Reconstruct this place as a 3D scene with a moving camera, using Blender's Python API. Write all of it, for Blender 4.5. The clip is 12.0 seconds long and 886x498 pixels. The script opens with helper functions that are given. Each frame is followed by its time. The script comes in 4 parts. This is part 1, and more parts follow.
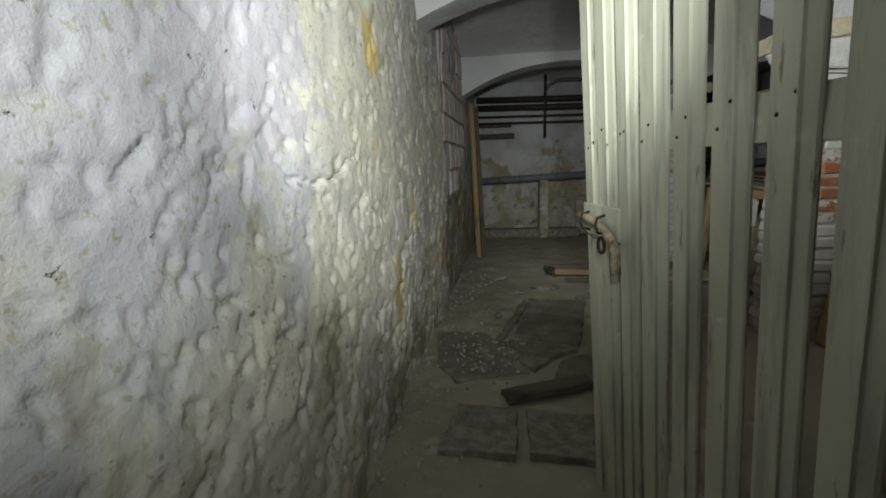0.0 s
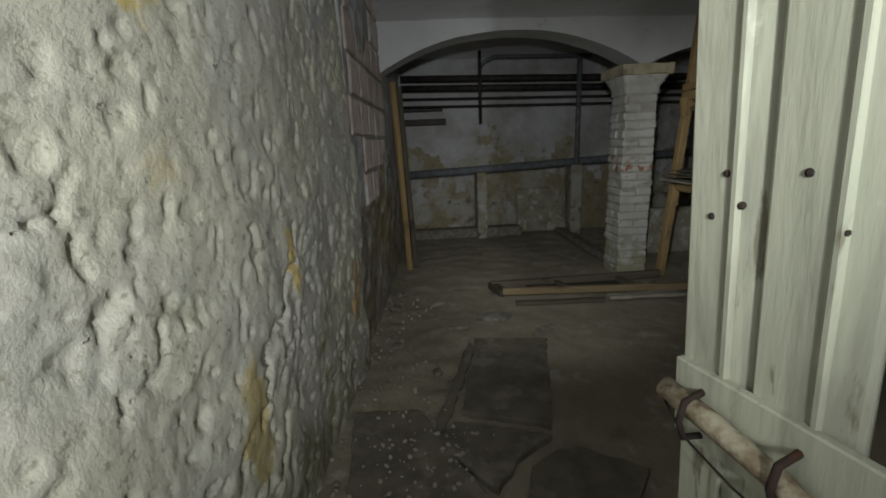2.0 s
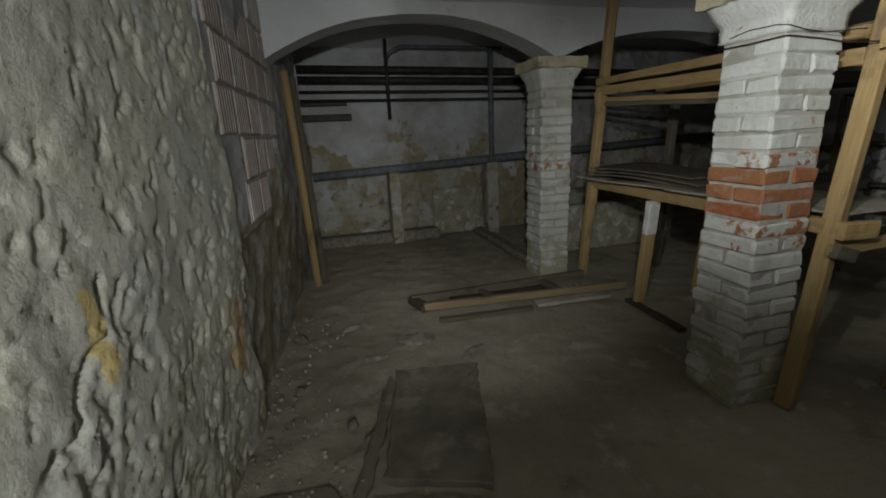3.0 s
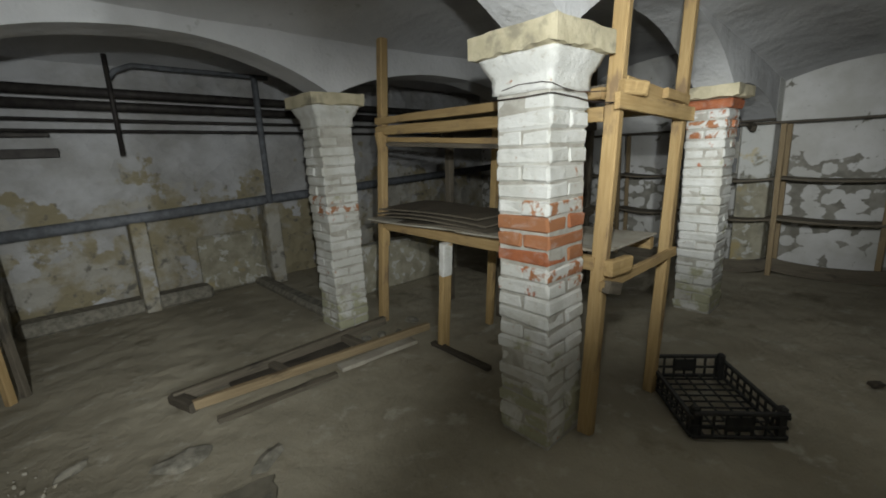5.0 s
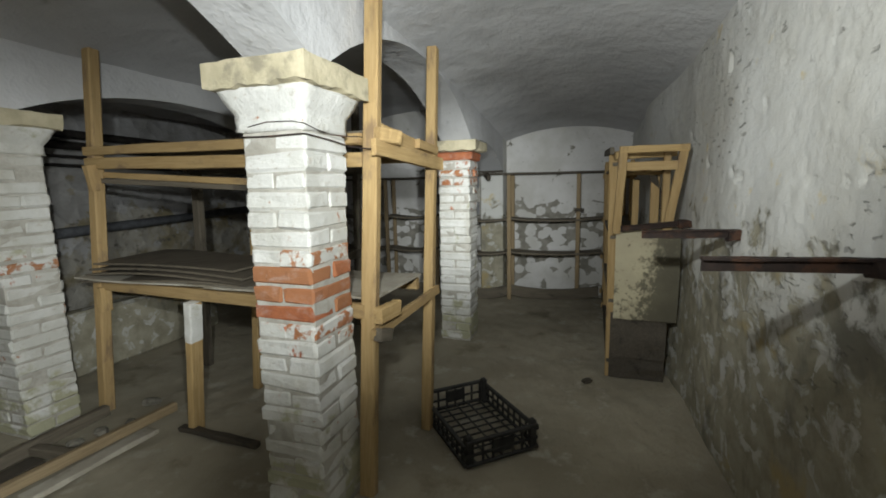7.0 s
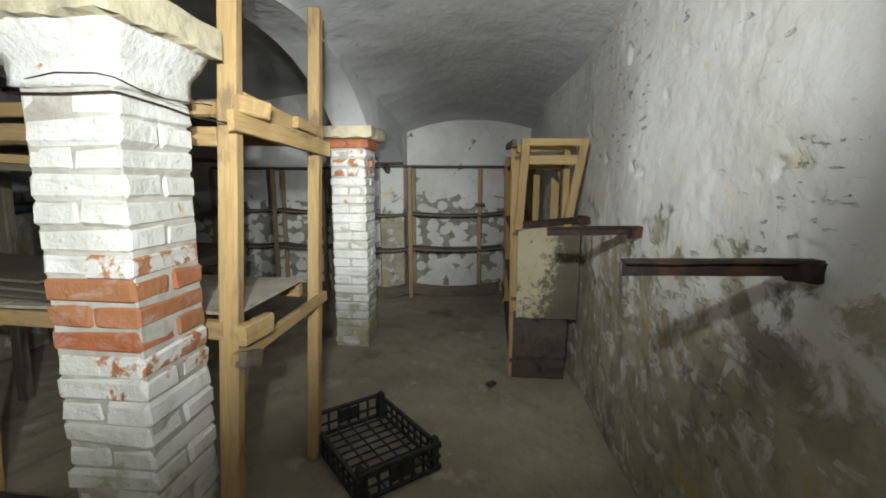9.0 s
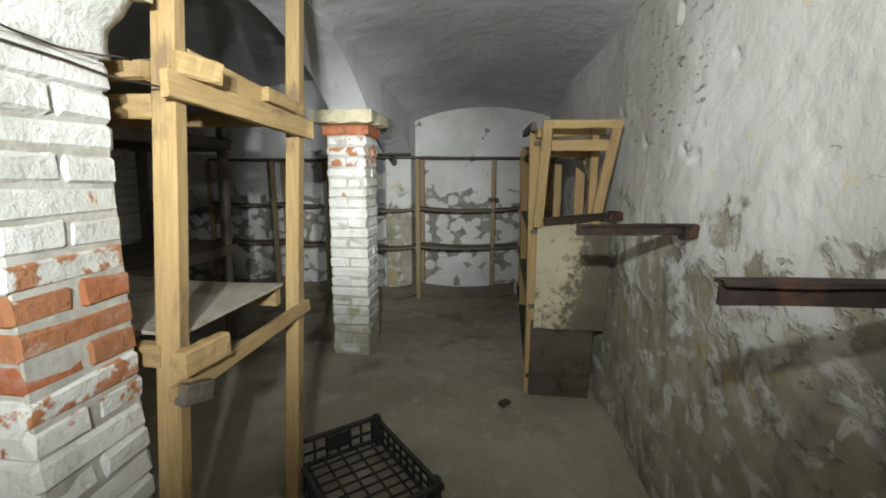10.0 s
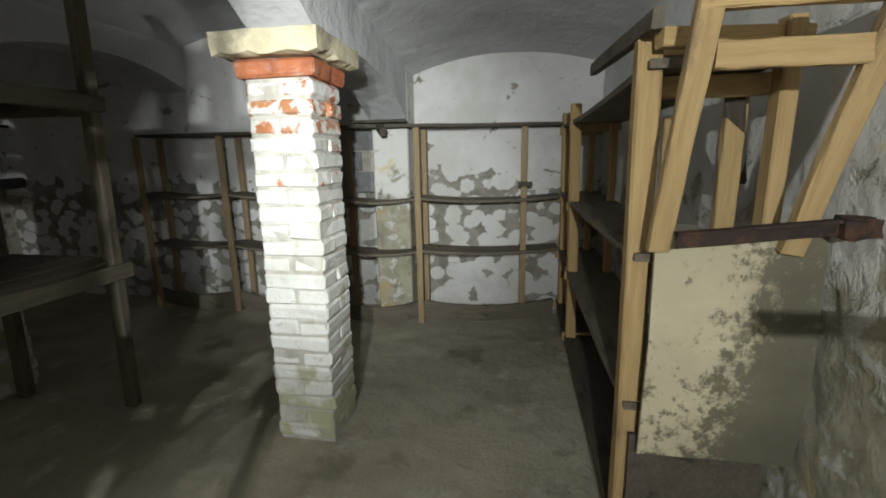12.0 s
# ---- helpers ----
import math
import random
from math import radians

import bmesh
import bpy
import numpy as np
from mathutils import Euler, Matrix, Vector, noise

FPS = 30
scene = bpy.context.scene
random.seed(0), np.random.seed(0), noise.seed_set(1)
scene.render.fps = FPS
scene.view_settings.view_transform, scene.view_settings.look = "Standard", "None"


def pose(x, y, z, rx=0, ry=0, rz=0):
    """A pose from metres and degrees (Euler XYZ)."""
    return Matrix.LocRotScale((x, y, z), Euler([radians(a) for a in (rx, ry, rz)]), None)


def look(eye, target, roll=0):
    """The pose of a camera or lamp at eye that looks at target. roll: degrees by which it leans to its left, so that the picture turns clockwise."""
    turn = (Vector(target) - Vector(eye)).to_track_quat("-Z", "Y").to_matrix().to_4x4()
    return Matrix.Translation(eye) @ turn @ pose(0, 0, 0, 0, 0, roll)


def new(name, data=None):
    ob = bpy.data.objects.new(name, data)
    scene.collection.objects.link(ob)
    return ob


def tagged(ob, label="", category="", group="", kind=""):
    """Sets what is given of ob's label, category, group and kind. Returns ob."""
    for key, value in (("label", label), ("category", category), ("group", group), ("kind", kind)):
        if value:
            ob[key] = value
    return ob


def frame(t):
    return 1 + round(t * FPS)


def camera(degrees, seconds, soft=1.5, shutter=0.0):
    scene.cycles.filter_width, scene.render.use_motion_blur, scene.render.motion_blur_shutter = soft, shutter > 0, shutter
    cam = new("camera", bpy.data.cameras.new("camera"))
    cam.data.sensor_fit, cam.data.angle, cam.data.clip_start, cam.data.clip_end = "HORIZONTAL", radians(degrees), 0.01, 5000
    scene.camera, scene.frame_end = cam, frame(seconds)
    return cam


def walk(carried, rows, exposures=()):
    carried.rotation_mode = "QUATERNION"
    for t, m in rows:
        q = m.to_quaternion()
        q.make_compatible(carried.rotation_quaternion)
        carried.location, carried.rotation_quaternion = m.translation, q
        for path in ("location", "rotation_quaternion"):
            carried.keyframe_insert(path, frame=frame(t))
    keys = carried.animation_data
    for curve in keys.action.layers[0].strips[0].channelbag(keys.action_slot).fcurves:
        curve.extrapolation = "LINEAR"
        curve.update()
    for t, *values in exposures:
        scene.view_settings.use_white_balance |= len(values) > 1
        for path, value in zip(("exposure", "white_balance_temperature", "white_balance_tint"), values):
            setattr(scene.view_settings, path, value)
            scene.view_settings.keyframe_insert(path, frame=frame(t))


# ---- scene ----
cam = camera(91.4, 12.0, 1.8)
PATH = [
    (0, (0.459, 0.851, 1.24), (0.263, 2.803, 0.851), -2.0),
    (0.5, (0.476, 1.108, 1.244), (0.367, 3.072, 0.88), -0.9),
    (1, (0.479, 1.38, 1.255), (0.433, 3.351, 0.918), -1.8),
    (1.5, (0.479, 1.627, 1.325), (0.494, 3.577, 0.881), -1.8),
    (2, (0.484, 1.874, 1.357), (0.593, 3.813, 0.878), -2.3),
    (2.5, (0.524, 2.111, 1.372), (0.736, 4.035, 0.869), -2.7),
    (3, (0.565, 2.316, 1.377), (1.046, 4.188, 0.863), -2.7),
    (3.1, (0.591, 2.359, 1.376), (1.128, 4.213, 0.856), -3.0),
    (5, (0.76, 2.69, 1.466), (2.073, 4.135, 1.034), -2.7),
    (5.5, (0.826, 2.74, 1.45), (2.332, 4.011, 1.11), -2.8),
    (6, (0.873, 2.78, 1.469), (2.491, 3.917, 1.172), -2.7),
    (6.5, (0.9, 2.782, 1.48), (2.646, 3.714, 1.193), -1.9),
    (7, (0.934, 2.726, 1.482), (2.811, 3.355, 1.193), -1.2),
    (7.5, (0.956, 2.717, 1.479), (2.882, 3.162, 1.177), -1.2),
    (9.5, (1.416, 2.754, 1.44), (3.382, 2.935, 1.124), 0.4),
    (10, (1.632, 2.75, 1.421), (3.586, 3.008, 1.085), 0.2),
    (10.5, (1.937, 2.798, 1.412), (3.892, 3.039, 1.07), -0.4),
    (11, (2.28, 2.787, 1.342), (4.238, 2.995, 0.991), -1.0),
    (11.5, (2.64, 2.793, 1.36), (4.576, 3.108, 0.969), -0.7),
    (12, (3.03, 2.91, 1.377), (4.959, 3.23, 0.959), -0.9),
]

EXPOSURES = [(0.0, -3.2), (1.0, -3.4), (1.5, -3.35), (2.0, -3.5), (2.5, -3.65), (3.2, -3.15), (5.0, -2.45), (6.0, -2.4), (6.5, -2.3), (7.5, -1.9), (9.5, -1.8), (10.5, -1.5), (11.0, -1.3), (12.0, -1.3)]
walk(cam, [(t, look(eye, target, roll)) for t, eye, target, roll in PATH], EXPOSURES)

# ---- light: no daylight, only the torch beams along the route ----
world = bpy.data.worlds.new("world")
world.use_nodes = True
world.node_tree.nodes["Background"].inputs["Color"].default_value = (0.01, 0.01, 0.012, 1)
world.node_tree.nodes["Background"].inputs["Strength"].default_value = 0.1
scene.world = world


def torch(eye, target, watts, degrees, blend=1.0, size=0.025, colour=(0.95, 1.0, 0.97)):
    lamp = bpy.data.lights.new("torch_beam", "SPOT")
    lamp.energy, lamp.spot_size, lamp.spot_blend, lamp.shadow_soft_size, lamp.color = watts, radians(degrees), blend, size, colour
    ob = new("torch_beam", lamp)
    ob.matrix_world = look(eye, target)
    return ob


torch((0.45, 0.80, 1.52), (-0.30, 2.40, 1.66), 520, 124)
torch((0.60, 1.15, 1.56), (-0.06, 3.60, 1.56), 1150, 84)
torch((0.56, 2.15, 1.66), (1.75, 6.0, 0.80), 1750, 58)
torch((0.80, 2.74, 1.78), (2.42, 3.86, 1.60), 1060, 62)
torch((1.42, 2.86, 1.82), (5.6, 2.64, 2.10), 660, 106)
torch((2.72, 2.98, 1.66), (5.1, 3.68, 1.36), 820, 50)

# ---- materials ----


class Mat:
    """A small wrapper round a node material."""

    def __init__(self, name, rough=0.85, metal=0.0):
        self.m = bpy.data.materials.new(name)
        self.m.use_nodes = True
        self.t = self.m.node_tree
        self.b = self.t.nodes["Principled BSDF"]
        self.b.inputs["Roughness"].default_value = rough
        self.b.inputs["Metallic"].default_value = metal
        self.b.inputs["Specular IOR Level"].default_value = 0.25
        self.geo = self.t.nodes.new("ShaderNodeNewGeometry")
        self.tex = self.t.nodes.new("ShaderNodeTexCoord")

    def link(self, a, b):
        self.t.links.new(a, b)

    def coords(self, stretch=(1, 1, 1), local=False):
        n = self.t.nodes.new("ShaderNodeMapping")
        n.inputs["Scale"].default_value = stretch
        self.link(self.tex.outputs["Object"] if local else self.geo.outputs["Position"], n.inputs["Vector"])
        return n.outputs["Vector"]

    def noise(self, scale, detail=4, rough=0.6, vec=None, warp=0.0):
        n = self.t.nodes.new("ShaderNodeTexNoise")
        n.inputs["Scale"].default_value, n.inputs["Detail"].default_value, n.inputs["Roughness"].default_value = scale, detail, rough
        n.inputs["Distortion"].default_value = warp
        self.link(vec or self.coords(), n.inputs["Vector"])
        return n.outputs["Fac"]

    def voronoi(self, scale, vec=None, feature="F1"):
        n = self.t.nodes.new("ShaderNodeTexVoronoi")
        n.feature = feature
        n.inputs["Scale"].default_value = scale
        self.link(vec or self.coords(), n.inputs["Vector"])
        return n.outputs["Distance"]

    def ramp(self, fac, lo, hi, a=0.0, b=1.0):
        n = self.t.nodes.new("ShaderNodeMapRange")
        n.interpolation_type = "SMOOTHSTEP"
        for key, value in (("From Min", lo), ("From Max", hi), ("To Min", a), ("To Max", b)):
            n.inputs[key].default_value = value
        self.link(fac, n.inputs["Value"])
        return n.outputs["Result"]

    def math(self, op, a, b):
        n = self.t.nodes.new("ShaderNodeMath")
        n.operation = op
        for k, v in enumerate((a, b)):
            if isinstance(v, (int, float)):
                n.inputs[k].default_value = v
            else:
                self.link(v, n.inputs[k])
        return n.outputs[0]

    def height(self):
        n = self.t.nodes.new("ShaderNodeSeparateXYZ")
        self.link(self.geo.outputs["Position"], n.inputs[0])
        return n.outputs["Z"]

    def patch(self, place, stretch, size):
        """One ragged stain round a place."""
        n = self.t.nodes.new("ShaderNodeVectorMath")
        n.operation = "SUBTRACT"
        self.link(self.geo.outputs["Position"], n.inputs[0])
        n.inputs[1].default_value = place
        q = self.t.nodes.new("ShaderNodeVectorMath")
        q.operation = "MULTIPLY"
        self.link(n.outputs[0], q.inputs[0])
        q.inputs[1].default_value = stretch
        r = self.t.nodes.new("ShaderNodeVectorMath")
        r.operation = "LENGTH"
        self.link(q.outputs[0], r.inputs[0])
        ragged = self.math("ADD", self.math("DIVIDE", r.outputs["Value"], size), self.math("MULTIPLY", self.math("SUBTRACT", self.noise(9, 6, 0.65), 0.5), 2.2))
        return self.ramp(ragged, 0.75, 1.0, 0.85, 0.0)

    def mix(self, fac, a, b):
        n = self.t.nodes.new("ShaderNodeMix")
        n.data_type = "RGBA"
        if isinstance(fac, (int, float)):
            n.inputs[0].default_value = fac
        else:
            self.link(fac, n.inputs[0])
        for k, v in ((6, a), (7, b)):
            if isinstance(v, tuple):
                n.inputs[k].default_value = (*v, 1)
            else:
                self.link(v, n.inputs[k])
        return n.outputs[2]

    def random(self):
        n = self.t.nodes.new("ShaderNodeObjectInfo")
        return n.outputs["Random"]

    def colour(self, c):
        if isinstance(c, tuple):
            self.b.inputs["Base Color"].default_value = (*c, 1)
        else:
            self.link(c, self.b.inputs["Base Color"])
        return self

    def bump(self, fac, depth, strength=1.0):
        n = self.t.nodes.new("ShaderNodeBump")
        n.inputs["Distance"].default_value, n.inputs["Strength"].default_value = depth, strength
        self.link(fac, n.inputs["Height"])
        old = self.b.inputs["Normal"].links
        if old:
            self.link(old[0].from_socket, n.inputs["Normal"])
        self.link(n.outputs["Normal"], self.b.inputs["Normal"])
        return self


def mat_plaster():
    m = Mat("rough_limewashed_plaster", 0.93)
    base = m.mix(m.ramp(m.noise(1.6, 5), 0.35, 0.65), (0.50, 0.485, 0.44), (0.58, 0.555, 0.46))
    base = m.mix(m.ramp(m.noise(0.9, 4, vec=m.coords((1, 1, 0.6))), 0.52, 0.64), base, (0.42, 0.42, 0.45))
    base = m.mix(m.ramp(m.noise(2.3, 6, 0.65, warp=0.6), 0.63, 0.72, 0, 0.7), base, (0.52, 0.44, 0.26))
    damp = m.math("ADD", m.ramp(m.height(), 0.0, 1.0, 0.16, 0.0), m.noise(3.5, 6, 0.6))
    base = m.mix(m.ramp(damp, 0.60, 0.74), base, (0.30, 0.28, 0.20))
    base = m.mix(m.ramp(m.noise(38, 3), 0.58, 0.70), base, (0.33, 0.315, 0.25))
    base = m.mix(m.ramp(m.noise(4.2, 6, 0.7, vec=m.coords((1, 1, 1.4)), warp=0.5), 0.54, 0.68, 0, 0.7), base, (0.37, 0.36, 0.27))
    for place, stretch, size, tone in (((0.01, 2.76, 1.72), (1, 1, 0.8), 0.11, (0.62, 0.47, 0.17)), ((0.01, 3.36, 0.95), (1, 1.6, 0.5), 0.07, (0.66, 0.50, 0.20)), ((0.0, 2.95, 0.62), (1, 1.4, 0.7), 0.13, (0.52, 0.42, 0.20)), ((-0.04, 1.92, 1.62), (1, 0.8, 0.7), 0.26, (0.40, 0.38, 0.42)), ((0.06, 4.25, 0.55), (1, 1, 0.6), 0.12, (0.50, 0.33, 0.16))):
        base = m.mix(m.patch(place, stretch, size), base, tone)
    pits = m.ramp(m.noise(17, 4, 0.55, vec=m.coords((1, 1, 1.5))), 0.69, 0.76)
    base = m.mix(m.math("MULTIPLY", pits, 0.5), base, (0.24, 0.225, 0.18))
    m.colour(base)
    m.bump(m.math("SUBTRACT", 1.0, pits), 0.008)
    m.bump(m.noise(80, 5, 0.7), 0.0032).bump(m.noise(14, 4, warp=0.5), 0.004)
    return m.m


def mat_peeling():
    """Limewash that flakes off grey render towards the floor."""
    m = Mat("peeling_limewash", 0.93)
    white = m.mix(m.ramp(m.noise(1.3, 5), 0.35, 0.68), (0.62, 0.62, 0.605), (0.52, 0.51, 0.475))
    white = m.mix(m.ramp(m.noise(5, 5), 0.62, 0.72), white, (0.58, 0.50, 0.33))
    under = m.mix(m.ramp(m.noise(7, 5), 0.35, 0.65), (0.37, 0.345, 0.27), (0.26, 0.24, 0.18))
    under = m.mix(m.ramp(m.noise(2.2, 4), 0.58, 0.68), under, (0.38, 0.31, 0.17))
    spots = m.ramp(m.noise(8.5, 6, 0.6, warp=0.5), 0.54, 0.62)
    under = m.mix(spots, under, (0.50, 0.49, 0.46))
    under = m.mix(m.ramp(m.noise(3.3, 5, vec=m.coords((1, 1, 0.5))), 0.55, 0.68, 0, 0.7), under, (0.15, 0.145, 0.125))
    flake = m.math("ADD", m.noise(5.2, 7, 0.62, warp=0.4), m.ramp(m.height(), 0.3, 1.75, 0.30, -0.20))
    m.colour(m.mix(m.ramp(flake, 0.48, 0.60), white, under))
    chips = m.math("MULTIPLY", m.ramp(m.noise(16, 5, 0.6, vec=m.coords((0.7, 0.7, 2.2))), 0.60, 0.68), m.ramp(m.noise(1.4, 4), 0.50, 0.62))
    m.colour(m.mix(m.math("MULTIPLY", chips, 0.35), m.b.inputs["Base Color"].links[0].from_socket, (0.26, 0.25, 0.225)))
    m.bump(m.math("SUBTRACT", 1.0, chips), 0.010)
    m.bump(m.noise(60, 5, 0.7), 0.0022).bump(m.noise(9, 5), 0.012).bump(m.ramp(flake, 0.50, 0.60, 1, 0), 0.005)
    return m.m


def mat_whitewash():
    m = Mat("smooth_whitewash", 0.92)
    base = m.mix(m.ramp(m.noise(1.1, 6), 0.3, 0.7), (0.60, 0.60, 0.615), (0.48, 0.48, 0.49))
    base = m.mix(m.ramp(m.noise(11, 4), 0.62, 0.75), base, (0.42, 0.42, 0.42))
    m.colour(base)
    m.bump(m.noise(45, 4, 0.6), 0.003).bump(m.noise(5, 4), 0.02)
    return m.m


def mat_end_wall():
    """Limewash left as white islands on grey render, whole above shelf height."""
    m = Mat("blotched_limewash", 0.93)
    white = m.mix(m.ramp(m.noise(2.1, 5), 0.35, 0.68), (0.64, 0.63, 0.63), (0.52, 0.51, 0.49))
    grey = m.mix(m.ramp(m.noise(6, 5), 0.35, 0.65), (0.30, 0.285, 0.255), (0.19, 0.18, 0.155))
    islands = m.math("ADD", m.voronoi(6.5, m.coords((1, 1, 1.25))), m.math("MULTIPLY", m.math("SUBTRACT", m.noise(14, 5), 0.5), 0.55))
    band = m.math("ADD", m.math("ADD", m.ramp(m.height(), 0.62, 0.95, -0.16, 0.0), m.ramp(m.height(), 1.0, 1.35, 0.0, -0.42)), m.math("MULTIPLY", m.math("SUBTRACT", m.noise(2.3, 5), 0.5), 0.7))
    bare = m.ramp(m.math("ADD", islands, band), 0.42, 0.50)
    c = m.mix(bare, white, grey)
    flecks = m.ramp(m.noise(17, 5, 0.6, vec=m.coords((1, 1, 1.6))), 0.64, 0.70, 0, 0.6)
    m.colour(m.mix(flecks, c, (0.27, 0.26, 0.235)))
    m.bump(m.noise(55, 5, 0.7), 0.002).bump(m.noise(9, 5), 0.010).bump(bare, 0.006, -1.0)
    return m.m


def mat_stone_wall():
    """Old rubble wall, white above and bare stone below."""
    m = Mat("bare_stone_and_limewash", 0.95)
    cells = m.voronoi(4.5, m.coords((1, 1, 1.5)))
    stone = m.mix(m.ramp(m.noise(3, 5), 0.4, 0.62), (0.30, 0.26, 0.17), (0.42, 0.40, 0.36))
    stone = m.mix(m.ramp(m.noise(9, 5), 0.55, 0.7), stone, (0.16, 0.15, 0.13))
    white = m.mix(m.ramp(m.noise(1.5, 5), 0.35, 0.7), (0.55, 0.55, 0.57), (0.36, 0.35, 0.34))
    edge = m.math("ADD", m.noise(2.6, 6, 0.6), m.ramp(m.height(), 0.5, 2.0, 0.16, -0.18))
    m.colour(m.mix(m.ramp(edge, 0.52, 0.57), white, stone))
    m.bump(m.noise(30, 6, 0.7), 0.012).bump(cells, 0.05)
    return m.m


def mat_brick(name, wear, bare=False, red=(0.46, 0.15, 0.065)):
    m = Mat(name, 0.92)
    rnd = m.random()
    white = m.mix(m.ramp(m.noise(4, 5), 0.35, 0.65), (0.66, 0.655, 0.635), (0.53, 0.525, 0.49))
    white = m.mix(m.ramp(m.noise(26, 6, 0.65, vec=m.coords((1, 1, 1.8))), 0.58, 0.68, 0, 0.7), white, (0.44, 0.40, 0.35))
    white = m.mix(m.ramp(m.noise(3.1, 5, vec=m.coords((1, 1, 0.4))), 0.55, 0.68, 0, 0.5), white, (0.45, 0.43, 0.37))
    damp = m.math("ADD", m.noise(5, 5), m.ramp(m.height(), 0.05, 0.6, 0.22, 0.0))
    white = m.mix(m.ramp(damp, 0.60, 0.72), white, (0.38, 0.37, 0.26))
    clay = m.mix(m.ramp(m.noise(14, 5), 0.35, 0.7), red, (red[0] * 0.62, red[1] * 0.6, red[2] * 0.7))
    clay = m.mix(m.ramp(rnd, 0, 1), clay, (red[0] * 0.8, red[1] * 1.1, red[2] * 1.2))
    clay = m.mix(m.ramp(m.noise(8, 6, 0.65, vec=m.coords((1, 1, 1.6)), warp=0.4), 0.50, 0.72, 0, 0.55), clay, (0.45, 0.36, 0.32))
    gone = m.math("ADD", m.noise(11, 7, 0.65, warp=0.3), m.math("MULTIPLY", m.math("SUBTRACT", rnd, 0.5), 0.12))
    m.colour(m.mix(m.ramp(gone, wear, wear + 0.075), clay, white) if bare else m.mix(m.ramp(gone, wear, wear + 0.075), white, clay))
    m.bump(m.noise(90, 4, 0.7), 0.003).bump(m.noise(22, 4), 0.009)
    return m.m


def mat_simple(name, a, b, scale, bump=0.004, rough=0.9, metal=0.0, stain=None, stretch=(1, 1, 1), local=False):
    m = Mat(name, rough, metal)
    v = m.coords(stretch, local)
    c = m.mix(m.ramp(m.noise(scale, 5, vec=v), 0.35, 0.66), a, b)
    if stain:
        c = m.mix(m.ramp(m.noise(scale * 0.37, 6, 0.65), 0.52, 0.62), c, stain)
    m.colour(c)
    m.bump(m.noise(scale * 5, 4, vec=v), bump * 0.4).bump(m.noise(scale, 4, vec=v), bump)
    return m.m


def mat_wood(name, a, b, dark, rough=0.75):
    """Sawn timber with the grain along the local x axis."""
    m = Mat(name, rough)
    v = m.coords((0.6, 9, 9), True)
    shift = m.t.nodes.new("ShaderNodeVectorMath")
    shift.operation = "ADD"
    m.link(v, shift.inputs[0])
    m.link(m.math("MULTIPLY", m.random(), 40.0), shift.inputs[1])
    v = shift.outputs[0]
    c = m.mix(m.ramp(m.noise(7, 6, 0.6, vec=v, warp=0.8), 0.3, 0.7), a, b)
    c = m.mix(m.ramp(m.noise(1.6, 6, 0.65, vec=m.coords((2, 6, 6), True)), 0.54, 0.70), c, dark)
    c = m.mix(m.ramp(m.random(), 0, 1, 0, 0.25), c, dark)
    m.colour(c)
    m.bump(m.noise(14, 5, 0.7, vec=v), 0.0025)
    return m.m


def mat_gate_paint():
    """Old greenish cream paint, greyed and rubbed through in upright streaks."""
    m = Mat("cream_painted_wood", 0.6)
    c = m.mix(m.ramp(m.noise(5, 5, vec=m.coords((1, 1, 0.35))), 0.35, 0.66), (0.50, 0.505, 0.405), (0.41, 0.42, 0.335))
    streak = m.noise(16, 6, 0.65, vec=m.coords((1, 1, 0.10)), warp=0.3)
    c = m.mix(m.ramp(streak, 0.47, 0.66, 0, 0.75), c, (0.27, 0.27, 0.22))
    c = m.mix(m.ramp(m.noise(34, 5, 0.65, vec=m.coords((1, 1, 0.16))), 0.62, 0.70, 0, 0.8), c, (0.17, 0.15, 0.11))
    c = m.mix(m.ramp(m.noise(9, 5), 0.64, 0.70, 0, 0.6), c, (0.60, 0.60, 0.52))
    m.colour(c)
    m.bump(m.noise(60, 4, vec=m.coords((1, 1, 0.12))), 0.0012).bump(streak, 0.0015)
    return m.m


def mat_floor():
    m = Mat("dusty_earth_floor", 0.96)
    c = m.mix(m.ramp(m.noise(1.1, 6), 0.35, 0.65), (0.385, 0.346, 0.268), (0.285, 0.254, 0.193))
    c = m.mix(m.ramp(m.noise(4.5, 6, 0.65), 0.55, 0.68), c, (0.43, 0.395, 0.325))
    c = m.mix(m.ramp(m.noise(2.0, 6, 0.6), 0.58, 0.70, 0, 0.8), c, (0.20, 0.175, 0.125))
    c = m.mix(m.ramp(m.noise(60, 3), 0.66, 0.74), c, (0.36, 0.35, 0.32))
    m.colour(c)
    m.bump(m.noise(45, 6, 0.7), 0.006).bump(m.noise(6, 5), 0.02)
    return m.m


PLASTER, PEELING, WHITE, STONE, FLOOR = mat_plaster(), mat_peeling(), mat_whitewash(), mat_stone_wall(), mat_floor()
ENDWALL = mat_end_wall()
BRICK_WHITE = mat_brick("whitewashed_brick", 0.66)
BRICK_WORN = mat_brick("worn_whitewashed_brick", 0.53)
BRICK_RED = mat_brick("bare_red_brick", 0.70, True, (0.42, 0.135, 0.06))
MORTAR = mat_simple("lime_mortar", (0.48, 0.46, 0.42), (0.34, 0.32, 0.28), 12, 0.006)
CAPSTONE = mat_simple("yellowish_sandstone", (0.55, 0.49, 0.35), (0.44, 0.39, 0.27), 9, 0.008, stain=(0.30, 0.27, 0.20))
PINE = mat_wood("yellow_pine", (0.46, 0.325, 0.155), (0.36, 0.24, 0.105), (0.22, 0.15, 0.085))
